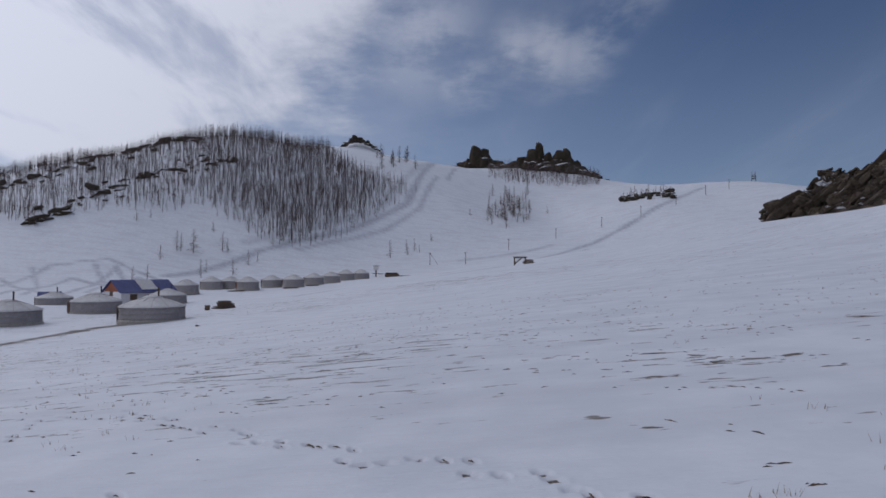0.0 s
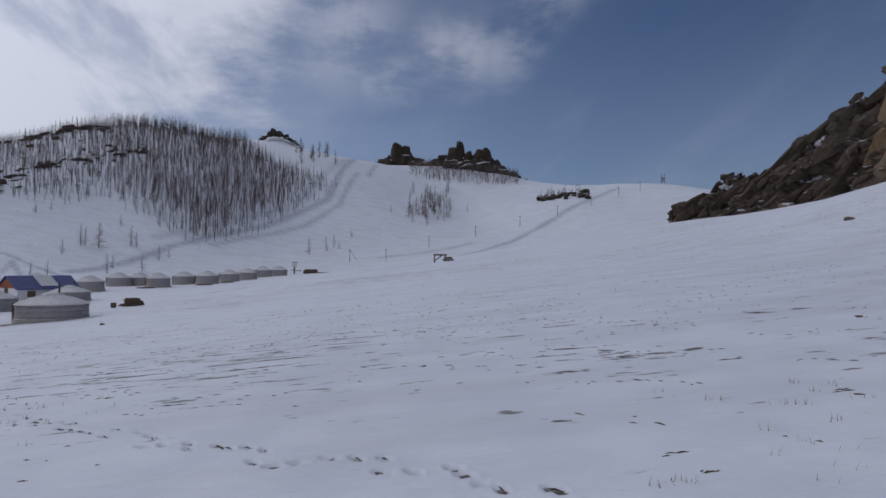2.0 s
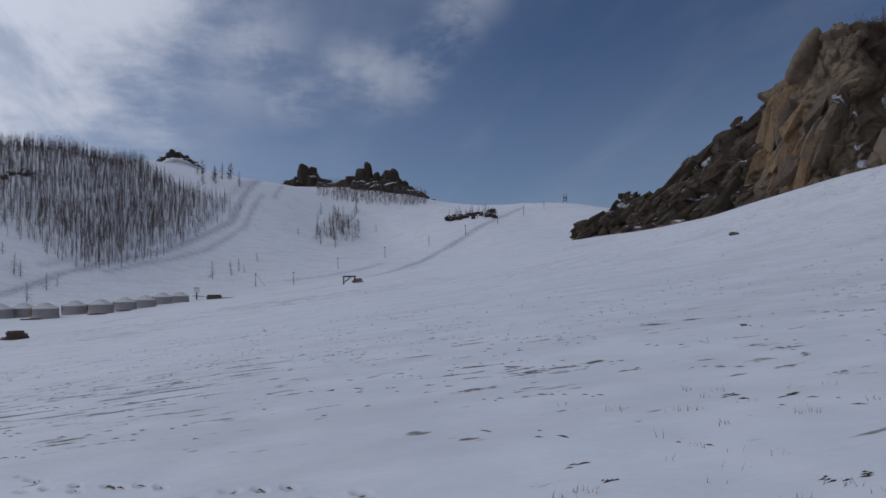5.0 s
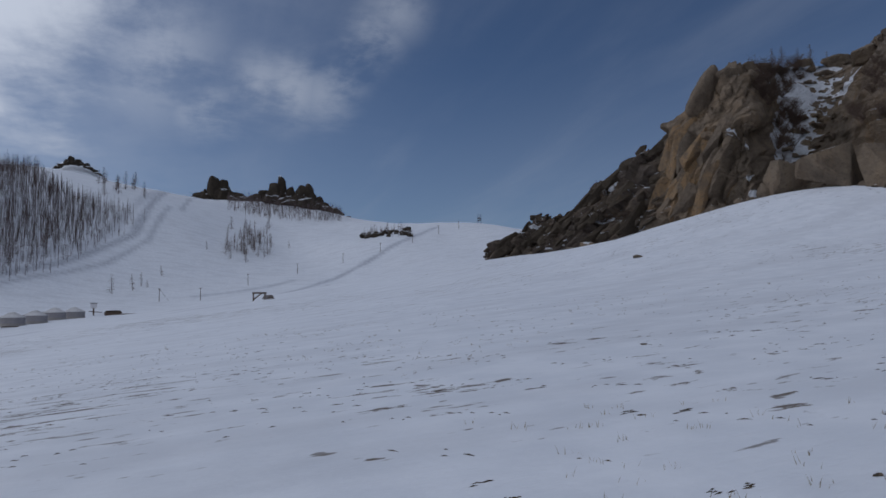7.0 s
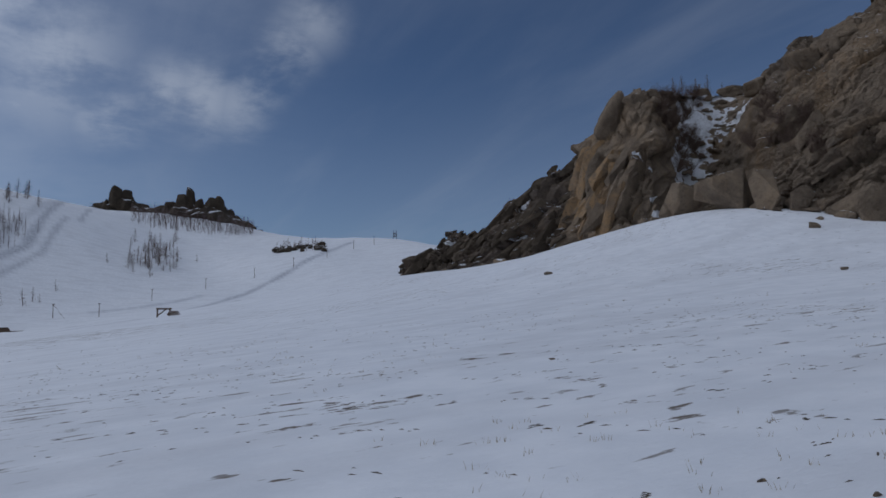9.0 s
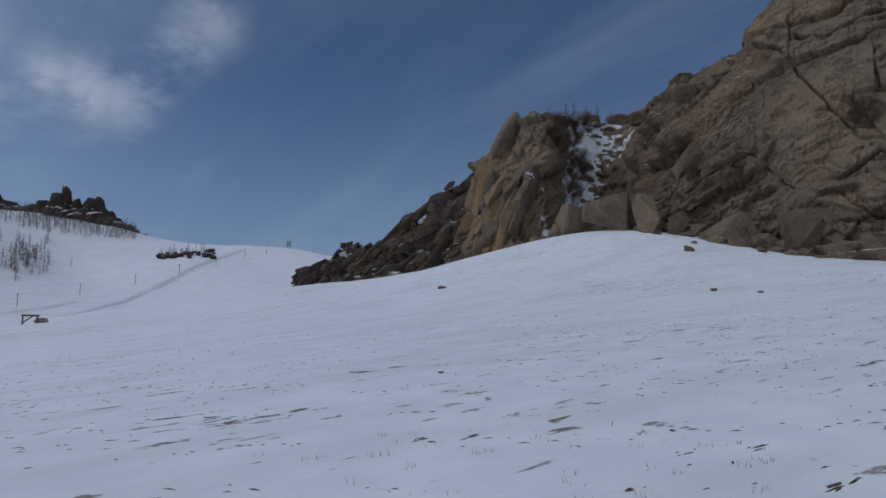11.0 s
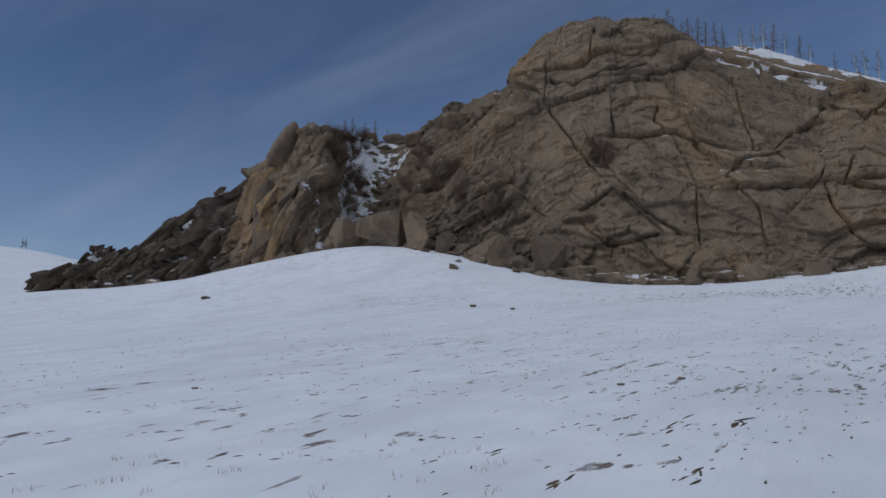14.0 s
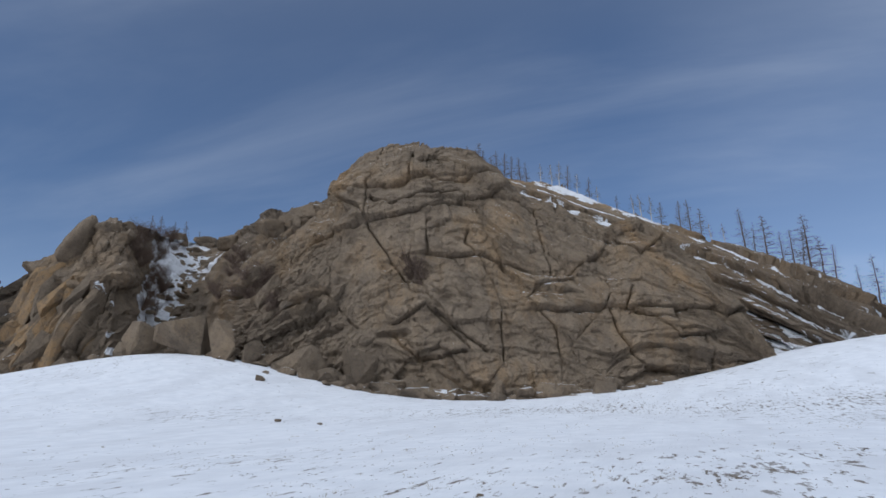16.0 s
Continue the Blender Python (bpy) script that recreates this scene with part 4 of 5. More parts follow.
# broken slabs along the left ridge, from the snow up to the buttress, lying along its dip
for k in range(150):
    az = rng.uniform(24.2, 39.5)
    low, high = 3.2 + (az - 24) * 0.2, float(CREST_EL(az)) + 0.1
    el = low + (high - low) * (rng.random() ** 1.4 if k % 4 else 1.0)
    p, s = on_face(az, el), rng.uniform(0.7, 1.7) * (0.6 if az < 27 else 1)
    lay("boulder", rng.choice(RIDGE), (p.x, p.y, p.z - 0.55 * s), (s * rng.uniform(1.4, 2.8), s * rng.uniform(0.7, 1.2), s * rng.uniform(0.6, 1.1)), -az + rng.gauss(0, 16), "dark broken granite block on the rocky ridge", "boulder", "blocks of the ridge", (rng.gauss(0, 14), -34 + rng.gauss(0, 14)))

# flat-faced slabs proud of the buttress, the ridge and the left side of the dome, each lying along its joints
for k in range(118):
    if k < 20:
        az, dip, s = rng.uniform(39.8, 45.8), 60, rng.uniform(1.8, 3.6)
        el, kinds = rng.uniform(7.4, 10.5 + 0.9 * (az - 39.8)), SLABS
    elif k < 38:
        az, dip, s = rng.gauss(42.0, 0.9), 62, rng.uniform(2.2, 3.8)
        el, kinds = rng.uniform(8.0, 13.4), OCHRE_SLABS
    elif k < 78:
        az, dip, s = rng.uniform(27.0, 40.0), 37, rng.uniform(1.4, 3.0)
        el, kinds = rng.uniform(4.2 + 0.2 * (az - 26), float(CREST_EL(az)) - 0.5), DARK_SLABS
    else:
        az, dip, s = rng.triangular(55.5, 67, 58), 38, rng.uniform(0.9, 1.9)
        el, kinds = rng.uniform(9.5, min(18.5, float(CREST_EL(az)) - 1.2)), SLABS
    p = on_face(az, el)
    lay("rock_slab", rng.choice(kinds), (p.x + 0.45 * s * math.sin(radians(az)), p.y + 0.45 * s * math.cos(radians(az)), p.z - 0.5 * s), (s * rng.uniform(2.2, 3.6), s * rng.uniform(0.8, 1.1), s * rng.uniform(0.8, 1.3)), -az + rng.gauss(0, 8), "ochre-stained flat-faced granite slab on the buttress" if kinds is OCHRE_SLABS else "flat-faced granite slab standing proud of the cliff", "rock slab", "slabs of the cliff", (rng.gauss(0, 10), -dip + rng.gauss(0, 7)))

# scree below the cliff and in the gully
for k in range(299):
    if k < 175:
        az = rng.triangular(57, 92, 69)
        r = float(FOOT(az)) - 0.5 - 7.5 * rng.random() ** 1.4
        s = rng.uniform(0.7, 1.7) * rng.choice((1, 1, 1.5, 1.9))
        x, y, z = spot(az, r)
    elif k < 222:
        az = rng.uniform(23.8, 50)
        r = float(FOOT(az)) - 6.5 * rng.random() ** 1.5
        s = rng.uniform(0.4, 1.0) * rng.choice((1, 1, 2.0))
        x, y, z = spot(az, r)
    elif k < 244:
        az = rng.uniform(45, 58)
        r = float(FOOT(az)) - 3 - 13 * rng.random() ** 1.2
        s = rng.uniform(0.4, 1.2)
        x, y, z = spot(az, r)
    else:
        el = rng.uniform(9.5, 17.4)
        az = 47.6 + 0.34 * (el - 8) + rng.triangular(-0.6, 3.6, 1.6)
        x, y, z = on_face(az, el)
        s = rng.uniform(0.6, 2.0)
    lay("rock", rng.choice(STONES + WEDGES[:3]), (x, y, z - 0.22 * s), (s * rng.uniform(0.8, 1.9), s * rng.uniform(0.7, 1.2), s * rng.uniform(0.5, 0.95)), rng.uniform(0, 360), "grey-brown granite rubble lying in the snow", "rock", "scree", (rng.uniform(-10, 10), rng.uniform(-10, 10)))

# single stones on the snow slope
for az, el, s in ((37.5, 3.6, 0.65), (59.2, 3.2, 0.42), (62.5, 3.0, 0.32), (38.1, -3.4, 0.11), (54.2, -12.0, 0.06), (61.4, -12.1, 0.06), (76.4, -2.5, 0.11), (-19.7, -4.4, 0.3), (72, -3, 0.1)):
    (x, y, z), r = at_el(az, el, 3)
    lay("stone", rng.choice(STONES), (x, y, z - 0.15 * s), (s * 1.3, s, s * 0.8), rng.uniform(0, 360), "single dark stone lying on the snow slope", "stone", "stones on the slope")

# far crags: on the ridge above the ski run and on the second peak
for az, r, wx, hz in ((0.6, 585, 8, 3), (1.3, 580, 9, 4), (2.0, 572, 10, 6), (2.6, 566, 11, 8), (3.2, 560, 10, 14), (4.6, 552, 12, 4), (5.6, 545, 12, 4), (6.5, 540, 13, 6), (7.3, 535, 12, 10), (8.1, 530, 13, 15), (8.8, 527, 12, 11), (9.5, 522, 12, 12), (10.2, 518, 14, 15),
                      (10.9, 514, 12, 9), (11.6, 508, 11, 6), (12.4, 500, 10, 4), (9.2, 505, 15, 6), (7.6, 512, 13, 5), (10.4, 500, 12, 5), (-7.45, 704, 6, 4.2), (-8.2, 703, 5, 1.6), (-6.9, 703, 6, 2.4), (-6.3, 700, 5, 1.6), (-5.7, 698, 5, 1.2)):
    x, y, z = spot(az, r)
    for k in range(6):
        f = (1.0, 0.78, 0.66, 0.5, 0.42, 0.36)[k] * rng.uniform(0.9, 1.08)
        px, py = x + (0, -0.42, 0.44, -0.2, 0.3, 0.75)[k] * wx, y - (0, 1.5, 1.5, 4, 4, 2)[k] + rng.uniform(-1, 1)
        lay("crag", CRAGS[rng.randrange(6)], (px, py, ground_at(px, py) - 0.3 * hz * f - 0.6), (wx * (1.2 if k == 0 else 1.25), wx, 0.6 + hz * 1.62 * f), rng.uniform(0, 360), "weathered granite crag, darkened as backlit, with snow on its ledges", "rock outcrop", "far crags", (rng.uniform(-6, 6), rng.uniform(-12, 12)))
# the rocky mound
for k in range(64):
    az = rng.uniform(14.6, 18.8)
    x, y, z = spot(az, rng.triangular(384, 420, 392))
    wx = rng.uniform(2.2, 5.0)
    hz = wx * rng.uniform(0.35, 0.6)
    lay("crag", CRAGS[rng.randrange(6)], (x, y, z - 0.2 * hz), (wx, wx * 0.8, hz), rng.uniform(0, 360), "low rock of the mound, darkened as backlit, dusted with snow", "rock outcrop", "rocks of the mound")
# rock bands breaking through the wooded hill
BANDS = ([(-37, 3.6), (-33, 5.7), (-29.6, 7.2), (-25.9, 8.9), (-22, 9.9), (-19, 10.4)], [(-31.6, 3.3), (-30.1, 3.8), (-27.7, 5.2), (-26, 6.2), (-24.3, 6.8), (-22.5, 7.7), (-19.8, 8.3), (-17, 8.7)])
for k in range(210):
    line, u = BANDS[k % 2], rng.random()
    az = line[0][0] + u * (line[-1][0] - line[0][0])
    el = float(np.interp(az, [q[0] for q in line], [q[1] for q in line])) + rng.gauss(0, 0.14 + 0.22 * (k % 3 == 1))
    (x, y, z), r = at_el(az, el, 250, 470)
    wx = rng.uniform(0.8, 3.0) * rng.choice((1, 1, 1.5))
    hz = wx * rng.uniform(0.4, 0.75)
    lay("outcrop", rng.choice(RIDGE), (x, y, z - 0.3 * hz), (wx * 1.7, wx * 0.8, hz), -az + rng.gauss(0, 20), "dark rock breaking through the snowy wooded hill", "rock outcrop", "rock bands", (rng.gauss(0, 8), -16 + rng.gauss(0, 8)))


# ---- trees ----
def limbs(seed, height, count, droop, reach, base=0.18, thin=0.010, sides=5, sub=0):
    """Trunk and branches of a bare tree as bars: (from, to, radius, radius)."""
    g = random.Random(seed)
    lean = Vector((g.uniform(-0.03, 0.03), g.uniform(-0.03, 0.03), 1.0))
    joints = [Vector((0, 0, -0.03 * height))]
    for k in range(1, 6):
        joints.append(lean * height * k / 5 + Vector((g.uniform(-1, 1), g.uniform(-1, 1), 0)) * 0.012 * height)
    thick = lambda u: thin * height * (1.15 - u)
    trunk = [(joints[k], joints[k + 1], thick(k / 5), thick((k + 1) / 5) * 0.98) for k in range(5)]
    boughs = []
    for k in range(count):
        u = base + (0.97 - base) * (k + g.random()) / count
        i = min(int(u * 5), 4)
        root = joints[i].lerp(joints[i + 1], u * 5 - i)
        a = g.uniform(0, 2 * math.pi)
        length = height * reach * (1.05 - u) ** 0.7 * g.uniform(0.5, 1.15)
        tip = root + Vector((math.cos(a), math.sin(a), g.uniform(-droop, droop * 0.9))) * length
        boughs.append((root, tip, thin * height * 0.26, thin * height * 0.11))
        for s in range(sub):
            v = g.uniform(0.35, 1.0)
            b = root.lerp(tip, v)
            off = Vector((g.uniform(-1, 1), g.uniform(-1, 1), g.uniform(-0.5, 0.6))) * length * 0.38
            boughs.append((b, b + off, thin * height * 0.14, thin * height * 0.07))
    return trunk, boughs


def bars(rows, sides):
    """Vertices and quads of tapered bars without caps."""
    V, F = [], []
    for a, b, r0, r1 in rows:
        d = (b - a).normalized()
        s = d.orthogonal().normalized()
        t = d.cross(s)
        n = len(V)
        for end, r in ((a, r0), (b, r1)):
            for k in range(sides):
                c = 2 * math.pi * k / sides
                V.append(end + (s * math.cos(c) + t * math.sin(c)) * r)
        for k in range(sides):
            m = (k + 1) % sides
            F.append((n + k, n + m, n + sides + m, n + sides + k))
    return np.array(V, float), np.array(F, int)


def tree(name, seed, height, label, category, count=46, droop=0.35, reach=0.24, thin=0.011, bark=None, sub=3, base=0.15):
    trunk, boughs = limbs(seed, height, count, droop, reach, base, thin, sub=sub)
    top = new(name)
    for nm, rows, sides, mat in (("trunk", trunk, 6, bark or M_BARK), ("crown", boughs, 3, bark and M_TWIG or M_TWIG)):
        v, f = bars(rows, sides)
        ob = new(nm, mesh_of(nm, v, f, mat))
        ob.parent = top
    return tagged(top, label, category)


LARCHES = [tree("larch_tree", 300 + k, 9.0, "bare winter larch with thin drooping branches", "tree", 84, 0.28, 0.36 if k % 2 else 0.25, 0.016, base=0.08) for k in range(4)]
BARE = [tree("bare_tree", 320 + k, 7.0, "slender leafless young tree", "tree", 50, 0.5, 0.28, 0.017, sub=4, base=0.12) for k in range(3)]
BIRCHES = [tree("birch_tree", 340 + k, 7.5, "pale leafless birch with fine twigs", "tree", 46, 0.7, 0.26, 0.016, M_BIRCH, 4, 0.3) for k in range(2)]


def plant(kinds, at, height, base_height, group):
    ob = rng.choice(kinds)
    s = height / base_height
    m = pose(*at, rng.uniform(-3, 3), rng.uniform(-3, 3), rng.uniform(0, 360))
    made = copy_thing(ob, m)
    made.scale = (s, s, s)
    return tagged(made, group=group)


# trees on the valley floor and the lower slope
for az, el, h in ((-22.5, 0.8, 6), (-21.3, 1.5, 8), (-21.0, 1.5, 7), (-20.1, 1.3, 9.5), (-17.9, 1.5, 8), (-17.5, 1.4, 6), (-19.5, -0.6, 7), (-19.1, -0.2, 5), (-17.1, -0.4, 6.5), (-15.9, 0.4, 6), (-15.2, 0.6, 4), (-4.4, 1.0, 8), (-3.0, 1.3, 7), (-2.4, 1.6, 6), (-2.0, 1.5, 4), (-1.0, 2.4, 5), (-24.2, 3.8, 5), (-23.2, 4.0, 4),
                  (-31.3, 3.2, 10), (-30.9, 3.2, 9), (8.7, 4.7, 5), (-14.0, 2.0, 5), (-18.6, 3.0, 5), (5.3, 3.5, 7), (2.3, 4.5, 5), (-24.5, -0.8, 5), (-23.4, -0.7, 5)):
    p, r = at_el(az, el, 150)
    plant(BARE if h < 9 else LARCHES, (p[0], p[1], p[2] - 0.1), h, 7.0 if h < 9 else 9.0, "trees of the valley floor")

# trees on top of the massif and behind its shoulder
for az, h, back, kinds in ((74.6, 4.5, 4, LARCHES), (75.6, 5.5, 5, LARCHES), (76.1, 5.0, 6, LARCHES), (76.7, 6.2, 5, LARCHES), (77.2, 6.6, 6, LARCHES), (77.8, 6.4, 7, LARCHES), (78.4, 6.0, 6, LARCHES), (79.2, 6.3, 6, LARCHES), (79.8, 5.2, 8, LARCHES),
                           (81.0, 4.6, 5, BIRCHES), (82.0, 5.5, 4, BIRCHES), (82.6, 5.8, 5, BIRCHES), (83.4, 6.2, 6, LARCHES), (84.2, 4.8, 6, BIRCHES), (85.2, 5.2, 5, LARCHES), (85.9, 4.2, 6, BIRCHES), (87.4, 3.6, 5, BARE), (88.8, 4.6, 6, BIRCHES),
                           (89.4, 5.4, 8, BIRCHES), (90.2, 5.8, 6, BIRCHES)) + ((90.9, 5.0, 6, LARCHES), (92.4, 6.0, 6, LARCHES), (93.2, 7.2, 5, LARCHES), (93.9, 5.8, 6, LARCHES), (94.6, 4.4, 6, BIRCHES), (95.6, 4.6, 6, BIRCHES), (97.0, 8.2, 6, LARCHES), (97.7, 6.0, 8, BARE),
                           (98.5, 8.6, 5, LARCHES), (99.6, 6.2, 8, LARCHES), (100.3, 7.2, 7, LARCHES), (100.9, 7.0, 5, LARCHES), (101.4, 11.0, 4, LARCHES), (102.2, 7.8, 6, LARCHES), (102.9, 7.0, 5, LARCHES), (104.3, 5.5, 5, BARE), (105.3, 10.0, 5, LARCHES), (106.2, 8.0, 5, LARCHES),
                           (47.6, 3.0, 4, LARCHES), (48.4, 4.2, 3, LARCHES), (49.4, 3.8, 3, LARCHES), (50.4, 4.6, 3, LARCHES), (51.6, 3.0, 3, LARCHES), (55.1, 4.0, 3, LARCHES), (34.3, 2.2, 3, LARCHES), (60.6, 2.5, 3, BARE)):
    wall, angles, crown = (SIDE, SIDE_AZ, 298) if az > 76.3 else (FACE, FACE_AZ, ROWS - 2)
    i = int(np.argmin(np.abs(angles - az)))
    p = wall[i, crown + min(back, 5) // 2]
    top = wall[max(i - 4, 0):i + 5, crown - 40:crown + 12, 2].max()
    plant(kinds, (p[0], p[1], max(p[2], top - 1.5) - 0.3), h * 1.12, {id(LARCHES): 9.0, id(BARE): 7.0, id(BIRCHES): 7.5}[id(kinds)], "trees on the massif")

# trees and thickets of the crags, counted singly
for k in range(120):
    if k < 58:
        az, el = rng.uniform(3.6, 7.4), rng.triangular(3.4, 6.6, 4.6)
        h = rng.uniform(6, 9)
    elif k < 104:
        az, el = rng.triangular(14.5, 19.0, 16.8), rng.uniform(5.7, 6.6)
        h = rng.uniform(2.5, 5.5)
    else:
        az, el = rng.uniform(-5.6, -2.2), 9.6 - rng.uniform(0, 1.2)
        h = rng.uniform(6, 11)
    p, r = at_el(az, el, 200, 740)
    if 58 <= k < 104:
        p = spot(az, rng.uniform(386, 420))
    plant(BARE + LARCHES[:1], (p[0], p[1], p[2] - 0.2), h, 7.5, "trees by the crags")
for ob in LARCHES + BARE + BIRCHES:
    for o in [*ob.children_recursive, ob]:
        bpy.data.objects.remove(o)


def forest(name, places, label):
    """Many far trees in one mesh, from a few patterns."""
    kinds = []
    for k in range(7):
        trunk, boughs = limbs(400 + k, 1.0, 26, 0.45, (0.09, 0.13, 0.17, 0.11)[k % 4], 0.16, 0.0105)
        v1, f1 = bars([(trunk[0][0], trunk[2][1], trunk[0][2], trunk[2][3]), (trunk[2][1], trunk[4][1], trunk[2][3], trunk[4][3])], 3)
        v1, f1 = v1, np.concatenate([f1[:, :3], f1[:, [0, 2, 3]]])
        v2 = np.array([q for a, b, _, _ in boughs for q in (a + Vector((0, 0, 0.011)), a - Vector((0, 0, 0.011)), b)])
        f2 = np.arange(len(v2)).reshape(-1, 3)
        kinds.append((np.concatenate([v1, v2]), np.concatenate([f1, f2 + len(v1)])))
    V, F, n = [], [], 0
    for x, y, z, h, turn, k in places:
        v, f = kinds[k]
        c, s = math.cos(turn), math.sin(turn)
        V.append(np.stack([x + h * (v[:, 0] * c - v[:, 1] * s), y + h * (v[:, 0] * s + v[:, 1] * c), z + h * v[:, 2]], 1))
        F.append(f + n)
        n += len(v)
    return tagged(new(name, mesh_of(name, np.concatenate(V), np.concatenate(F), M_BARK)), label, "forest", kind="stuff")


def scatter(count, seed, az0, az1, r0, r1, keep):
    g = np.random.RandomState(seed)
    az, r = g.uniform(az0, az1, count), g.uniform(r0, r1, count)
    x, y = r * np.sin(np.radians(az)), r * np.cos(np.radians(az))
    z = ground(x, y)
    el = np.degrees(np.arctan2(z - 1.7, r))
    ok = g.uniform(size=count) < keep(az, el, r, np.stack([x, y, 0 * x], -1))
    return [(x[i], y[i], z[i] - 0.2, g.uniform(5.0, 8.8) * (0.7 if g.uniform() < 0.3 else 1) * (0.88 if az[i] < -21 else 1), g.uniform(0, 6.28), g.randint(7)) for i in np.nonzero(ok)[0]]


EDGE = table(((-40, 2.6), (-33, 3.3), (-28.5, 4.3), (-18.8, 4.7), (-17.7, 3.3), (-12.3, 1.7), (-6.8, 3.4), (-1.1, 7.0), (0, 8)), 1)


UPPER = table(((-40, 20), (-11, 20), (-10, 11), (-9, 9.9), (-6.8, 8.4), (-4, 7.7), (-1.5, 6.9), (0, 6)), 1)


def wooded(az, el, r, p):
    inside = np.clip((el - EDGE(az) + 0.5 * lump(p / 25, 7)) / 0.9, 0, 1)
    thick = np.clip((az + 22) / 5, 0, 1)
    dense = (0.66 + 0.2 * np.clip(lump(p / 30, 8) + 0.3, 0, 1)) * (1 - thick) + thick * np.clip(0.30 + 0.6 * (el - EDGE(az)) / 2.5 - 0.06 * np.clip(az + 7, 0, 9), 0.15, 1)
    crest = np.interp(az, (-45, -33, -26, -20, -11.5, -7.2, -4.5), (440, 420, 420, 430, 455, 475, 495))
    brow = np.where(r > crest - 18, np.where(az < -20, 0.4, 0.09), 1.0)
    return brow * inside * dense * np.clip((UPPER(az) - el) / 0.5, 0, 1)


forest("larch_forest", scatter(25000, 1, -37, -1.3, 245, 500, wooded), "dense leafless larch forest on a snowy hillside")
forest("crag_thicket", scatter(1900, 2, 3.8, 13.0, 455, 540, lambda az, el, r, p: 0.7 * np.clip((az - 3) / 4, 0.3, 1) * np.clip((el - 5.3 + 0.5 * lump(p / 14, 5)) / 0.6, 0, 1)), "sparse leafless trees below the dark crags")


# ---- shrubs in the gully ----
def shrub(seed):
    g = random.Random(seed)
    rows = []
    for k in range(46):
        a, up = g.uniform(0, 6.28), g.uniform(0.4, 1.3)
        root = Vector((g.uniform(-0.25, 0.25), g.uniform(-0.25, 0.25), -0.1))
        tip = root + Vector((math.cos(a) * 0.75, math.sin(a) * 0.75, up))
        rows.append((root, tip, 0.02, 0.008))
        for j in range(5):
            b = root.lerp(tip, g.uniform(0.35, 1))
            rows.append((b, b + Vector((g.uniform(-1, 1), g.uniform(-1, 1), g.uniform(-0.1, 0.8))) * 0.35, 0.009, 0.004))
    v, f = bars(rows, 3)
    return mesh_of("shrub", v, f, M_TWIG)


SHRUBS = [shrub(600 + k) for k in range(3)]
for k in range(104):
    az, el = rng.choice(((47.3, 16.6), (46.4, 17.0), (49.0, 15.4), (48.3, 14.0), (47.8, 15.6), (48.6, 16.8), (47.0, 15.4), (48.8, 12.6), (56.2, 13.3), (57.0, 14.0), (55.6, 14.6), (69.9, 15.4), (70.3, 14.2), (58.0, 12.2), (48.2, 15.0), (47.7, 16.4), (49.4, 16.6), (48.4, 11.6), (49.2, 13.4), (54.6, 15.6), (54.0, 13.0)))
    p = on_face(az + rng.gauss(0, 0.5), el + rng.gauss(0, 0.45))
    s = rng.uniform(0.9, 2.3)
    lay("shrub", rng.choice(SHRUBS), (p.x, p.y, p.z - 0.1), (s, s, s), rng.uniform(0, 360), "dark leafless shrub rooted in a rock cleft", "shrub", "shrubs of the cliff")


# ---- the camp ----
def ger(size=1.0):
    top = new("ger")
    part("wall", spun(bmesh.new(), [(2.98, -0.4), (3.0, 0.0), (3.04, 0.05), (3.03, 0.5), (3.0, 1.0), (3.02, 1.42), (3.08, 1.50), (3.0, 1.52)], 40), M_WALL_SHADE, top, "canvas wall with shade put into its colour", smooth=True)
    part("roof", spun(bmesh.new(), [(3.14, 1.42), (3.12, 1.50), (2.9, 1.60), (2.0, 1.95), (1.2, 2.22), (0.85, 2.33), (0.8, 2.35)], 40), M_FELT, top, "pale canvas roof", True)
    part("crown_cover", spun(bmesh.new(), [(0.95, 2.28), (0.92, 2.36), (0.7, 2.47), (0.35, 2.55), (0.02, 2.58)], 24), M_FELT, top, smooth=True)
    for z in (0.35, 0.80, 1.22):
        part("rope_band", spun(bmesh.new(), [(3.03, z - 0.035), (3.075, z - 0.02), (3.075, z + 0.02), (3.03, z + 0.035)], 40), M_ROPE, top)
    part("skirt", spun(bmesh.new(), [(3.2, -0.3), (3.16, 0.1), (3.07, 0.22), (3.02, 0.24)], 40), M_ROPE, top, "grey canvas skirt at the foot")
    bm = bmesh.new()
    for k in range(12):
        a = 2 * math.pi * k / 12
        bar(bm, (3.1 * math.cos(a), 3.1 * math.sin(a), 1.52), (0.95 * math.cos(a + 0.25), 0.95 * math.sin(a + 0.25), 2.34), 0.02, 0.02, 4)
    part("roof_rope", bm, M_ROPE, top)
    door = part("door", box(bmesh.new(), (2.98, 0, 0.72), (0.2, 0.95, 1.5), 0, 0.02), M_ORANGE, top, "orange painted wooden door")
    part("door_frame", box(box(box(bmesh.new(), (3.04, 0.52, 0.75), (0.22, 0.1, 1.6)), (3.04, -0.52, 0.75), (0.22, 0.1, 1.6)), (3.04, 0, 1.55), (0.24, 1.15, 0.1)), M_WOOD, door)
    pipe = part("stove_pipe", bar(bmesh.new(), (-0.55, 0.3, 2.2), (-0.55, 0.3, 3.25), 0.085, 0.085, 10), M_IRON, top, "dark iron stove pipe")
    part("pipe_cap", bar(bmesh.new(), (-0.55, 0.3, 3.25), (-0.55, 0.3, 3.37), 0.14, 0.04, 10), M_IRON, pipe)
    return tagged(top, "white felt ger tied with ropes, standing in snow", "ger", "gers of the camp")


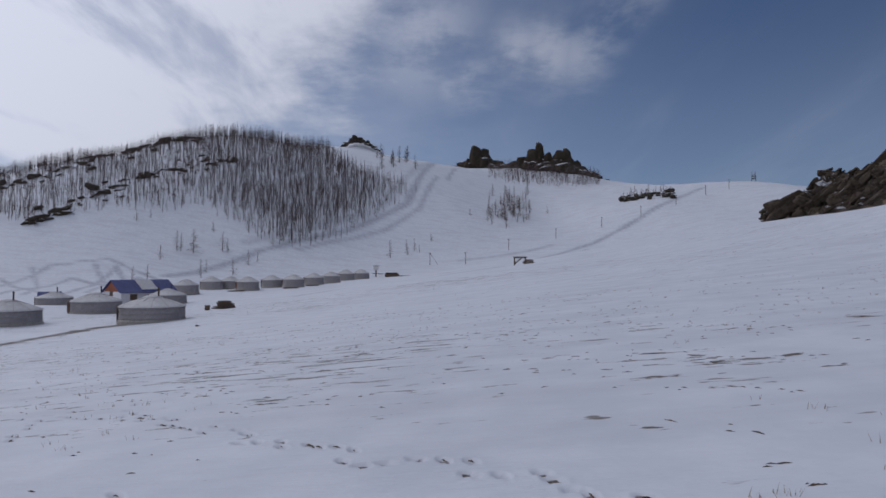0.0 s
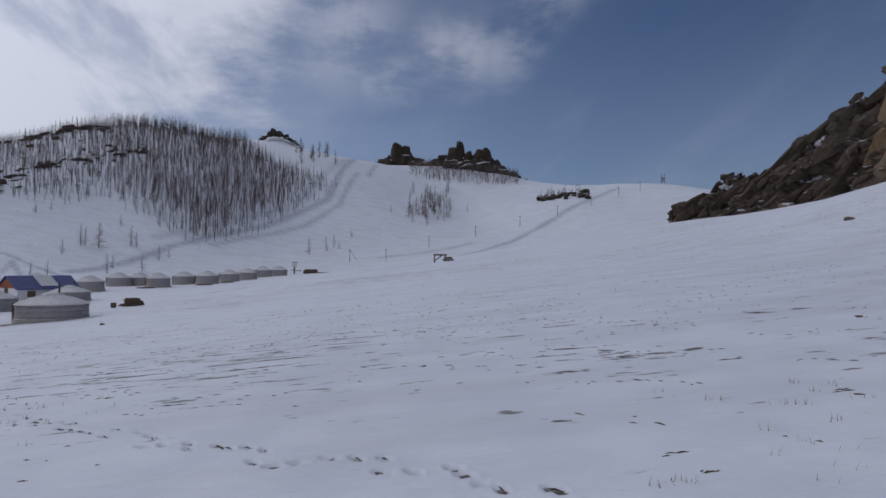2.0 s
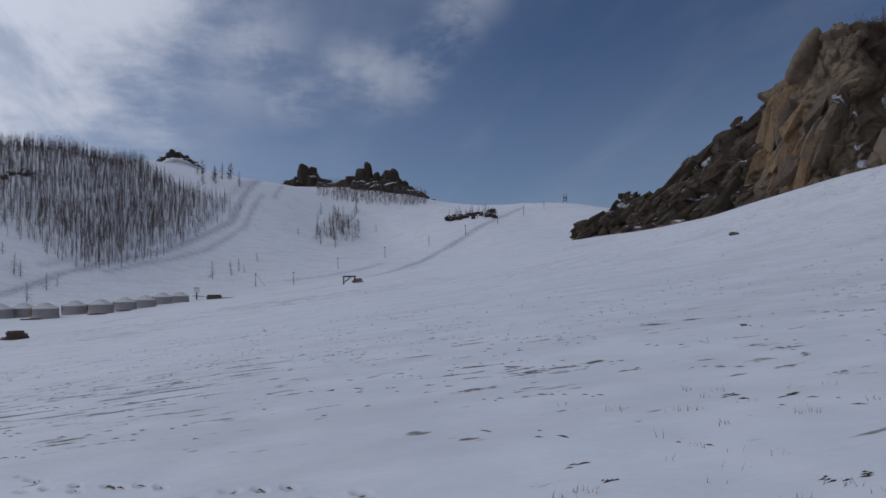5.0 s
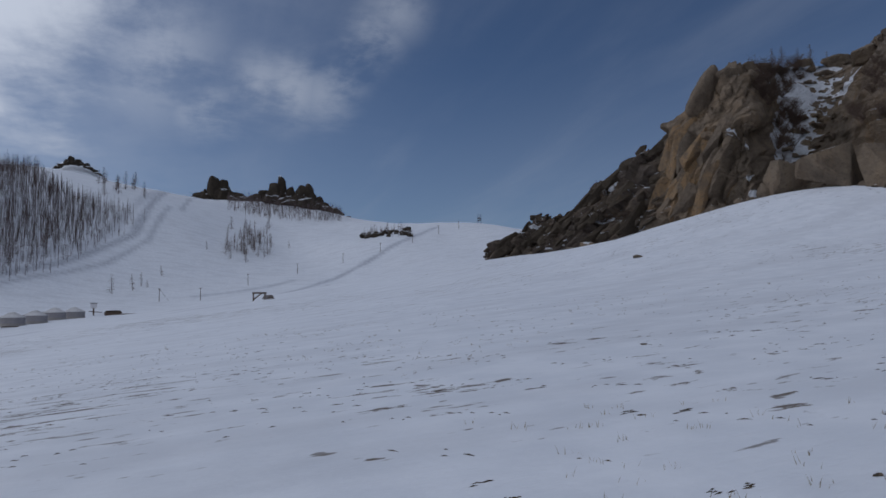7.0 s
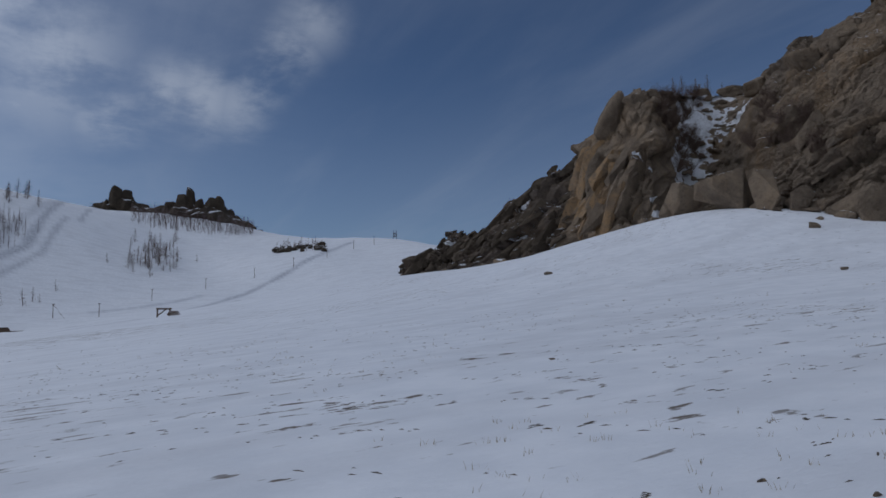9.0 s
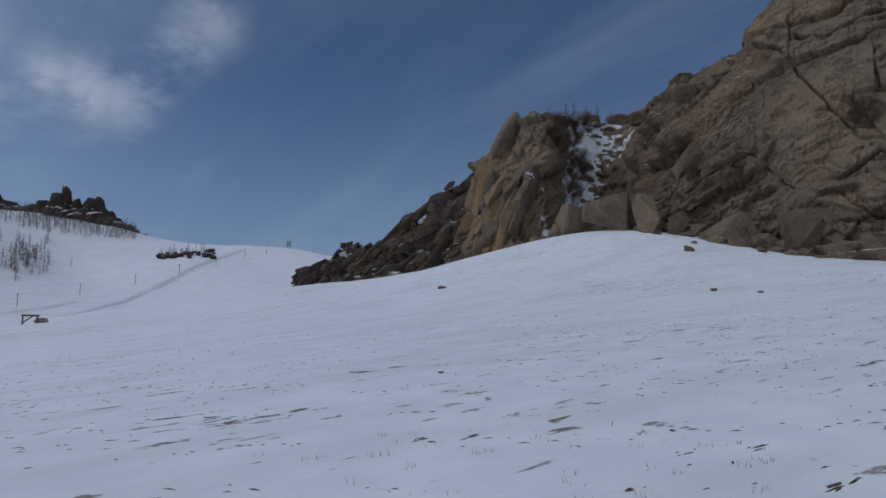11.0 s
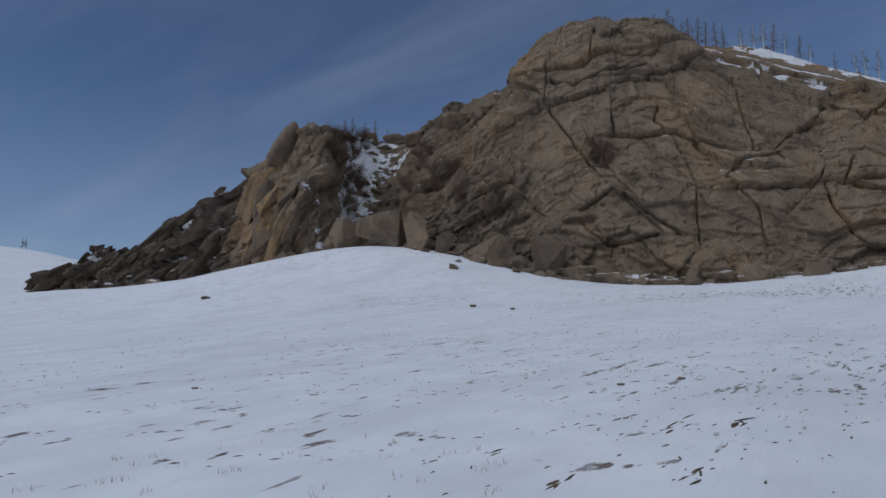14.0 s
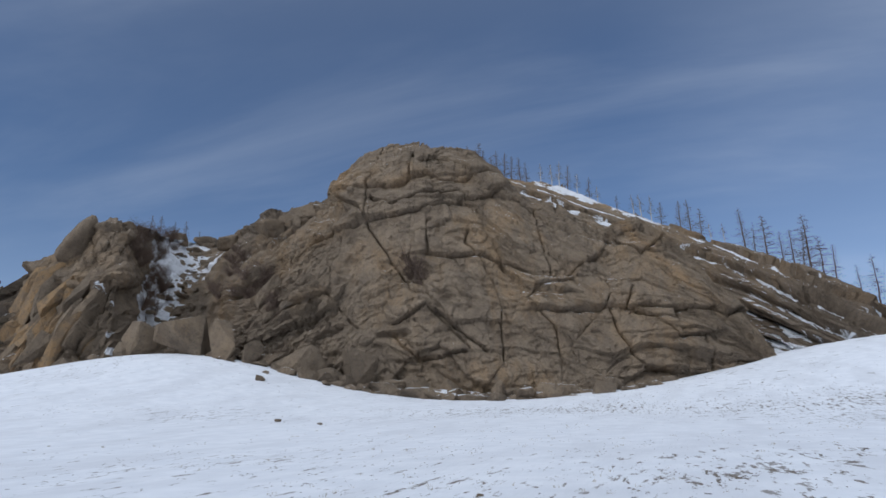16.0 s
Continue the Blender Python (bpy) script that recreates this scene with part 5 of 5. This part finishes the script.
first = ger()
GERS = ((-23.0, 64.2, 1.0, 200), (-32.4, 73.0, 1.0, 190), (-29.6, 125, 1.0, 190), (-26.9, 89.5, 1.05, 215), (-21.9, 112, 1.0, 200), (-20.6, 178, 1.0, 180), (-18.7, 203, 1.0, 200), (-17.25, 207, 1.0, 200), (-15.95, 190, 1.0, 210), (-14.05, 205, 1.0, 200),
        (-12.35, 200, 1.0, 195), (-10.7, 214, 1.0, 200), (-9.3, 226, 1.0, 200), (-8.1, 238, 1.0, 200), (-6.85, 246, 1.0, 205), (-34.5, 110, 1.0, 200))
for k, (az, r, s, turn) in enumerate(GERS):
    x, y, z = spot(az, r)
    m, s = pose(x, y, z + (0.05 if r < 150 else 0.35), 0, 0, turn), s * (0.88 if r < 150 else 1.08)
    if k == 0:
        first.matrix_basis = m
    else:
        made = copy_thing(first, m)
        made.scale = (s, s, s) if r < 150 else (s * 0.92, s * 0.92, s * 1.22)
        if r > 150:
            for ob in [o for o in made.children_recursive if o.name.startswith(("stove_pipe", "pipe_cap"))]:
                bpy.data.objects.remove(ob)
first.scale = (0.88, 0.88, 0.86)


def gable(bm, length, half, low, high, over=0.35, thick=0.1):
    """Two roof slopes with thickness along x."""
    for side in (-1, 1):
        a, b = Vector((0, side * (half + over), low - over * (high - low) / half)), Vector((0, 0, high))
        n = Vector((0, -(b - a).z, (b - a).y)).normalized() * thick * (1 if side < 0 else -1)
        vs = []
        for x in (-length / 2 - over, length / 2 + over):
            vs.append([bm.verts.new((x, c.y, c.z)) for c in (a, b, b + n, a + n)])
        for k in range(4):
            bm.faces.new((vs[0][k], vs[0][(k + 1) % 4], vs[1][(k + 1) % 4], vs[1][k]))
        bm.faces.new(vs[0])
        bm.faces.new(vs[1][::-1])
    return bm


def house(length, half, low, high, label, snow=True):
    top = new("house")
    wall = box(bmesh.new(), (0, 0, low / 2 - 0.3), (length, half * 2, low + 0.6))
    body = part("wall", wall, M_WHITE, top, "white plastered wall")
    for side in (-1, 1):
        bm = bmesh.new()
        x0, x1 = side * (length / 2 + 0.03), side * (length / 2 - 0.12)
        rows = [[bm.verts.new((x, y, z)) for y, z in ((-half, low), (half, low), (0, high))] for x in (x0, x1)]
        bm.faces.new(rows[0]), bm.faces.new(rows[1][::-1])
        for k in range(3):
            bm.faces.new((rows[0][k], rows[1][k], rows[1][(k + 1) % 3], rows[0][(k + 1) % 3]))
        part("gable", bm, M_ORANGE, top, "orange wooden gable")
    roof = part("roof", gable(bmesh.new(), length, half, low, high), M_BLUE, top, "blue sheet metal roof")
    for k in range(int(length / 0.9)):
        x = -length / 2 + 0.45 + 0.9 * k
        part("seam", bar(bmesh.new(), (x, -half - 0.3, low - 0.2 + 0.08), (x, -0.02, high + 0.12), 0.03, 0.03, 4), M_BLUE, roof)
    if snow:
        bm = bmesh.new()
        d = Vector((0, half, high - low)).normalized()
        box(bm, (0, 0, 0), (length * 0.3, half * 1.0, 0.12), 0, 0.04)
        bmesh.ops.transform(bm, matrix=Matrix.Translation((0.3, -half * 0.52, (low + high) / 2 + 0.16)) @ Matrix.Rotation(math.atan2(high - low, half), 4, "X"), verts=bm.verts)
        part("snow_patch", bm, M_FELT, roof, "snow left on the roof")
    for x in (-length * 0.28, length * 0.28):
        win = part("window", box(bmesh.new(), (x, -half, low * 0.58), (1.1, 0.16, 0.9), 0, 0.02), M_WOOD, top, "dark wooden window")
        part("sill", box(bmesh.new(), (x, -half - 0.1, low * 0.58 - 0.5), (1.3, 0.14, 0.08)), M_WHITE, win)
    part("door", box(bmesh.new(), (-length / 2 - 0.03, 0.3, 1.0), (0.12, 0.95, 2.0), 0, 0.02), M_WOOD, top, "dark wooden door")
    return tagged(top, label, "house")


x, y, z = spot(-23.9, 118)
house(8.6, 2.9, 2.0, 3.7, "white house with orange gable and blue metal roof").matrix_basis = pose(x, y, z, 0, 0, 50)
x, y, z = spot(-29.9, 140)
house(3.0, 1.5, 1.7, 2.6, "small hut with a blue roof behind the gers", False).matrix_basis = pose(x, y, z, 0, 0, 25)


# ---- timber and gear on the snow ----
def planks(label, rows, length, seed):
    """A heap of weathered boards."""
    g = random.Random(seed)
    top = new("plank_stack")
    for k in range(rows):
        for j in range(4):
            part("plank", box(bmesh.new(), (g.uniform(-0.2, 0.2), -0.45 + 0.3 * j + g.uniform(-0.06, 0.06), 0.08 + 0.15 * k), (length * (1 - 0.09 * k) * g.uniform(0.6, 1.1), 0.24, 0.12), g.uniform(-14, 14), 0.015), M_WOOD, top)
    return tagged(top, label, "wood pile")


x, y, z = spot(-17.7, 80)
planks("stack of dark weathered boards on the snow", 6, 2.4, 3).matrix_basis = pose(x, y, z, 0, 0, 20)
x, y, z = spot(-19.0, 80)
crate = new("crate")
part("body", box(bmesh.new(), (0, 0, 0.25), (0.5, 0.5, 0.5), 0, 0.02), M_WOOD, crate)
part("lid", box(bmesh.new(), (0, 0, 0.52), (0.56, 0.56, 0.06), 0, 0.01), M_WOOD, crate)
tagged(crate, "small dark wooden crate beside the boards", "crate").matrix_basis = pose(x, y, z, 0, 0, 12)

x, y, z = spot(6.45, 122)
stand = new("timber_frame")
for px in (-1.0, 0.9):
    for py in (-0.5, 0.5):
        part("post", bar(bmesh.new(), (px, py, -0.2), (px, py, 1.25), 0.14, 0.12, 7), M_WOOD, stand)
part("beam", box(bmesh.new(), (0.0, -0.5, 1.3), (2.4, 0.26, 0.26), 0, 0.02), M_WOOD, stand)
part("beam", box(bmesh.new(), (0.0, 0.5, 1.3), (2.3, 0.26, 0.26), 0, 0.02), M_WOOD, stand)
part("brace", bar(bmesh.new(), (-1.0, -0.5, 0.15), (0.3, -0.5, 1.2), 0.1, 0.1, 6), M_WOOD, stand)
tagged(stand, "dark timber frame standing on the snow slope", "frame").matrix_basis = pose(x, y, z, 0, 0, -6)
x, y, z = spot(7.15, 120)
planks("heap of dark logs beside the timber frame", 5, 2.0, 5).matrix_basis = pose(x, y, z, 0, 0, -12)

x, y, z = spot(-4.1, 252)
shed = new("lift_shelter")
part("body", box(bmesh.new(), (-0.8, 0, 0.6), (5.2, 2.6, 1.5), 0, 0.35), M_WOOD, shed)
part("roof", box(bmesh.new(), (-0.8, 0, 1.45), (4.4, 3.0, 0.22), 0, 0.05), M_IRON, shed)
part("ramp", box(bmesh.new(), (5.2, 0, 0.25), (7.5, 1.6, 0.5), 3, 0.12), M_WOOD, shed)
part("rail", bar(bmesh.new(), (-4, 0, 1.0), (-8, 0, 1.3), 0.12, 0.12, 6), M_WOOD, shed)
tagged(shed, "low dark timber shelter at the foot of the tow lift", "shelter").matrix_basis = pose(x, y, z, 0, 0, 4)
x, y, z = spot(-5.6, 256)
booth = new("lift_cabin")
part("post", box(bmesh.new(), (0, 0, 1.2), (0.5, 0.5, 2.6)), M_WOOD, booth)
part("cabin", box(bmesh.new(), (0, 0, 3.2), (1.9, 1.6, 1.6), 0, 0.04), M_WHITE, booth, "white cabin box")
part("roof", box(bmesh.new(), (0, 0, 4.1), (2.2, 1.9, 0.18), 0, 0.03), M_IRON, booth)
tagged(booth, "small white raised cabin beside the shelter", "cabin").matrix_basis = pose(x, y, z, 0, 0, 8)

# ground strewn with timber by the last gers
for az, r, n in ((-10.8, 205, 1), (-12.6, 192, 1), (-16.8, 185, 1)):
    x, y, z = spot(az, r)
    planks("low pile of dark boards near the gers", 2, 4.0, n + int(r)).matrix_basis = pose(x, y, z, 0, 0, 15)


# ---- the tow lift ----
def lift_pole(height):
    top = new("lift_pole")
    part("pole", bar(bmesh.new(), (0, 0, -0.5), (0, 0, height), 0.14, 0.10, 8), M_WOOD, top)
    part("cross_arm", box(bmesh.new(), (0, 0, height - 0.25), (0.9, 0.10, 0.10)), M_WOOD, top)
    for px in (-0.38, 0.38):
        part("wheel", bar(bmesh.new(), (px, -0.06, height - 0.1), (px, 0.06, height - 0.1), 0.12, 0.12, 10), M_IRON, top)
    return tagged(top, "slender wooden pole of the tow lift", "pole", "poles of the tow lift")


pole = lift_pole(5.0)
spots = [at_el(az, el, 150)[0] for az, el in ((-1.1, 0.45), (1.9, 0.5), (5.5, 1.7), (9.4, 2.6), (13.1, 3.5), (16.2, 4.4), (18.9, 5.2), (21.1, 5.9), (22.8, 6.3))]
for k, (x, y, z) in enumerate(spots):
    if k == 0:
        pole.matrix_basis = pose(x, y, z, 0, 0, -20)
    else:
        copy_thing(pole, pose(x, y, z, 0, 0, -20))
stay = new("guy_wire")
x, y, z = spots[0]
part("wire", bar(bmesh.new(), (x, y, z + 4.8), (x + 3.6, y - 0.5, z - 0.1), 0.05, 0.05, 5), M_IRON, stay)
tagged(stay, "slanting stay of the first lift pole", "wire")

(x, y, z), r = at_el(24.55, 9.0, 300, 460)
tower = new("lattice_tower")
for px in (-1.1, 1.1):
    for py in (-0.9, 0.9):
        part("leg", bar(bmesh.new(), (px, py, -0.6), (px * 0.75, py * 0.75, 5.6), 0.16, 0.12, 6), M_IRON, tower)
for zz in (1.4, 3.0):
    for py in (-0.85, 0.85):
        part("brace", bar(bmesh.new(), (-1.0, py, zz), (1.0, py, zz + 1.3), 0.07, 0.07, 5), M_IRON, tower)
part("platform", box(bmesh.new(), (0, 0, 3.0), (2.4, 2.0, 0.25)), M_IRON, tower)
part("platform", box(bmesh.new(), (0, 0, 1.5), (2.4, 2.0, 0.18)), M_IRON, tower)
tagged(tower, "dark iron lattice tower on the snowy ridge", "tower").matrix_basis = pose(x, y, z, 0, 0, -25)


# ---- dead grass ----
def grass(count, seed):
    g = np.random.RandomState(seed)
    V, F = [], []
    for k in range(count):
        az, r = g.uniform(-38, 108), 3.5 + 40 * g.uniform() ** 1.6
        x, y = polar(az, r)
        if lump(np.array([[x / 5, y / 5, 0.0]]), 17)[0] < -0.1:
            continue
        z = ground_at(x, y)
        for b in range(g.randint(3, 9)):
            a, h = g.uniform(0, 6.28), g.uniform(0.025, 0.085)
            ox, oy = g.normal(0, 0.05, 2)
            n = len(V)
            wdt = 0.0025 + 0.00025 * r
            V += [(x + ox - wdt * math.sin(a), y + oy + wdt * math.cos(a), z - 0.01), (x + ox + wdt * math.sin(a), y + oy - wdt * math.cos(a), z - 0.01), (x + ox + 0.6 * h * math.cos(a), y + oy + 0.6 * h * math.sin(a), z + h)]
            F.append((n, n + 1, n + 2))
    return tagged(new("dead_grass", mesh_of("dead_grass", V, F, M_GRASS, False)), "dry straw-coloured grass blades poking through snow", "grass", kind="stuff")


grass(1000, 5)


# ---- bare soil ----
def soil(count, seed):
    """Flat clods of soil and matted grass where the wind and old wheels have bared the slope."""
    g = np.random.RandomState(seed)
    spots = []
    for line in RUTS:
        for (ax, ay), (bx, by) in zip(line, line[1:]):
            length, turn = math.hypot(bx - ax, by - ay), math.atan2(by - ay, bx - ax)
            runs = [(g.uniform(), g.choice((-0.75, 0.75)), g.uniform(0.4, 1.6) / length) for j in range(max(1, int(length / 3.2)))]
            for k in range(int(length * 2.3)):
                start, side, stretch = runs[g.randint(len(runs))]
                u, side = min(max(start + stretch * g.normal(), 0.0), 1.0), side + 0.22 * math.sin(3 * start + 9 * stretch) + g.normal(0, 0.07)
                spots.append((ax + u * (bx - ax) - side * math.sin(turn), ay + u * (by - ay) + side * math.cos(turn), turn + g.normal(0, 0.15), g.uniform(0.03, 0.11) * g.choice((0.5, 0.8, 1.4))))
    for line in PRINTS:
        for px, py, turn, deep in line:
            if g.uniform() < 0.7:
                spots.append((px, py, turn, g.uniform(0.03, 0.08) * (0.6 + deep)))
    for az0, dip, size in PATCHES:
        x, y = flat(az0, dip)
        for k in range(5):
            spots.append((x + g.normal(0, size * 0.5), y + g.normal(0, size * 0.2), g.normal(-0.1, 0.2), size * g.uniform(0.3, 0.75)))
    for k in range(170):
        az, u = g.uniform(40, 62), g.uniform() ** 1.3
        x, y = polar(az, float(FOOT(az)) - 4 - 22 * u)
        spots.append((x, y, g.normal(-radians(az), 0.3), g.uniform(0.10, 0.38)))
    for k in range(110):
        az = g.uniform(92, 108)
        x, y = polar(az, g.uniform(48, float(FOOT(az)) - 3))
        spots.append((x, y, g.normal(-radians(az), 0.15), g.uniform(0.2, 0.9)))
    while len(spots) < count:
        az, r = g.uniform(-38, 110), 4 + 75 * g.uniform() ** 1.3
        x, y = polar(az, r)
        if lump(np.array([[x / 7, y / 7, 3.0]]), 19)[0] < g.uniform(-0.6, 0.5):
            continue
        for k in range(g.randint(1, 5)):
            spots.append((x + g.normal(0, 0.6), y + g.normal(0, 0.3), g.normal(-0.15, 0.35), g.uniform(0.02, 0.09) * (1 + r / 50)))
    V, F = [], []
    sides = 11
    for x, y, turn, size in spots:
        n, slim = len(V), g.uniform(0.06, 0.24)
        c, s = math.cos(turn), math.sin(turn)
        rad = size * (g.uniform(0.4, 1.3, sides) if size < 0.12 else g.uniform(0.65, 1.15, sides))
        V.append((x, y, 0.012))
        for k in range(sides):
            a = 2 * math.pi * k / sides
            u, v = rad[k] * math.cos(a), rad[k] * slim * math.sin(a)
            V.append((x + c * u - s * v, y + s * u + c * v, -0.004))
        F += [(n, n + 1 + k, n + 1 + (k + 1) % sides) for k in range(sides)]
    V = np.array(V)
    V[:, 2] += ground(V[:, 0], V[:, 1])
    return tagged(new("bare_soil", mesh_of("bare_soil", V, F, M_SOIL)), "dark wind-bared clods of soil and matted grass", "soil", kind="stuff")


soil(3300, 8)
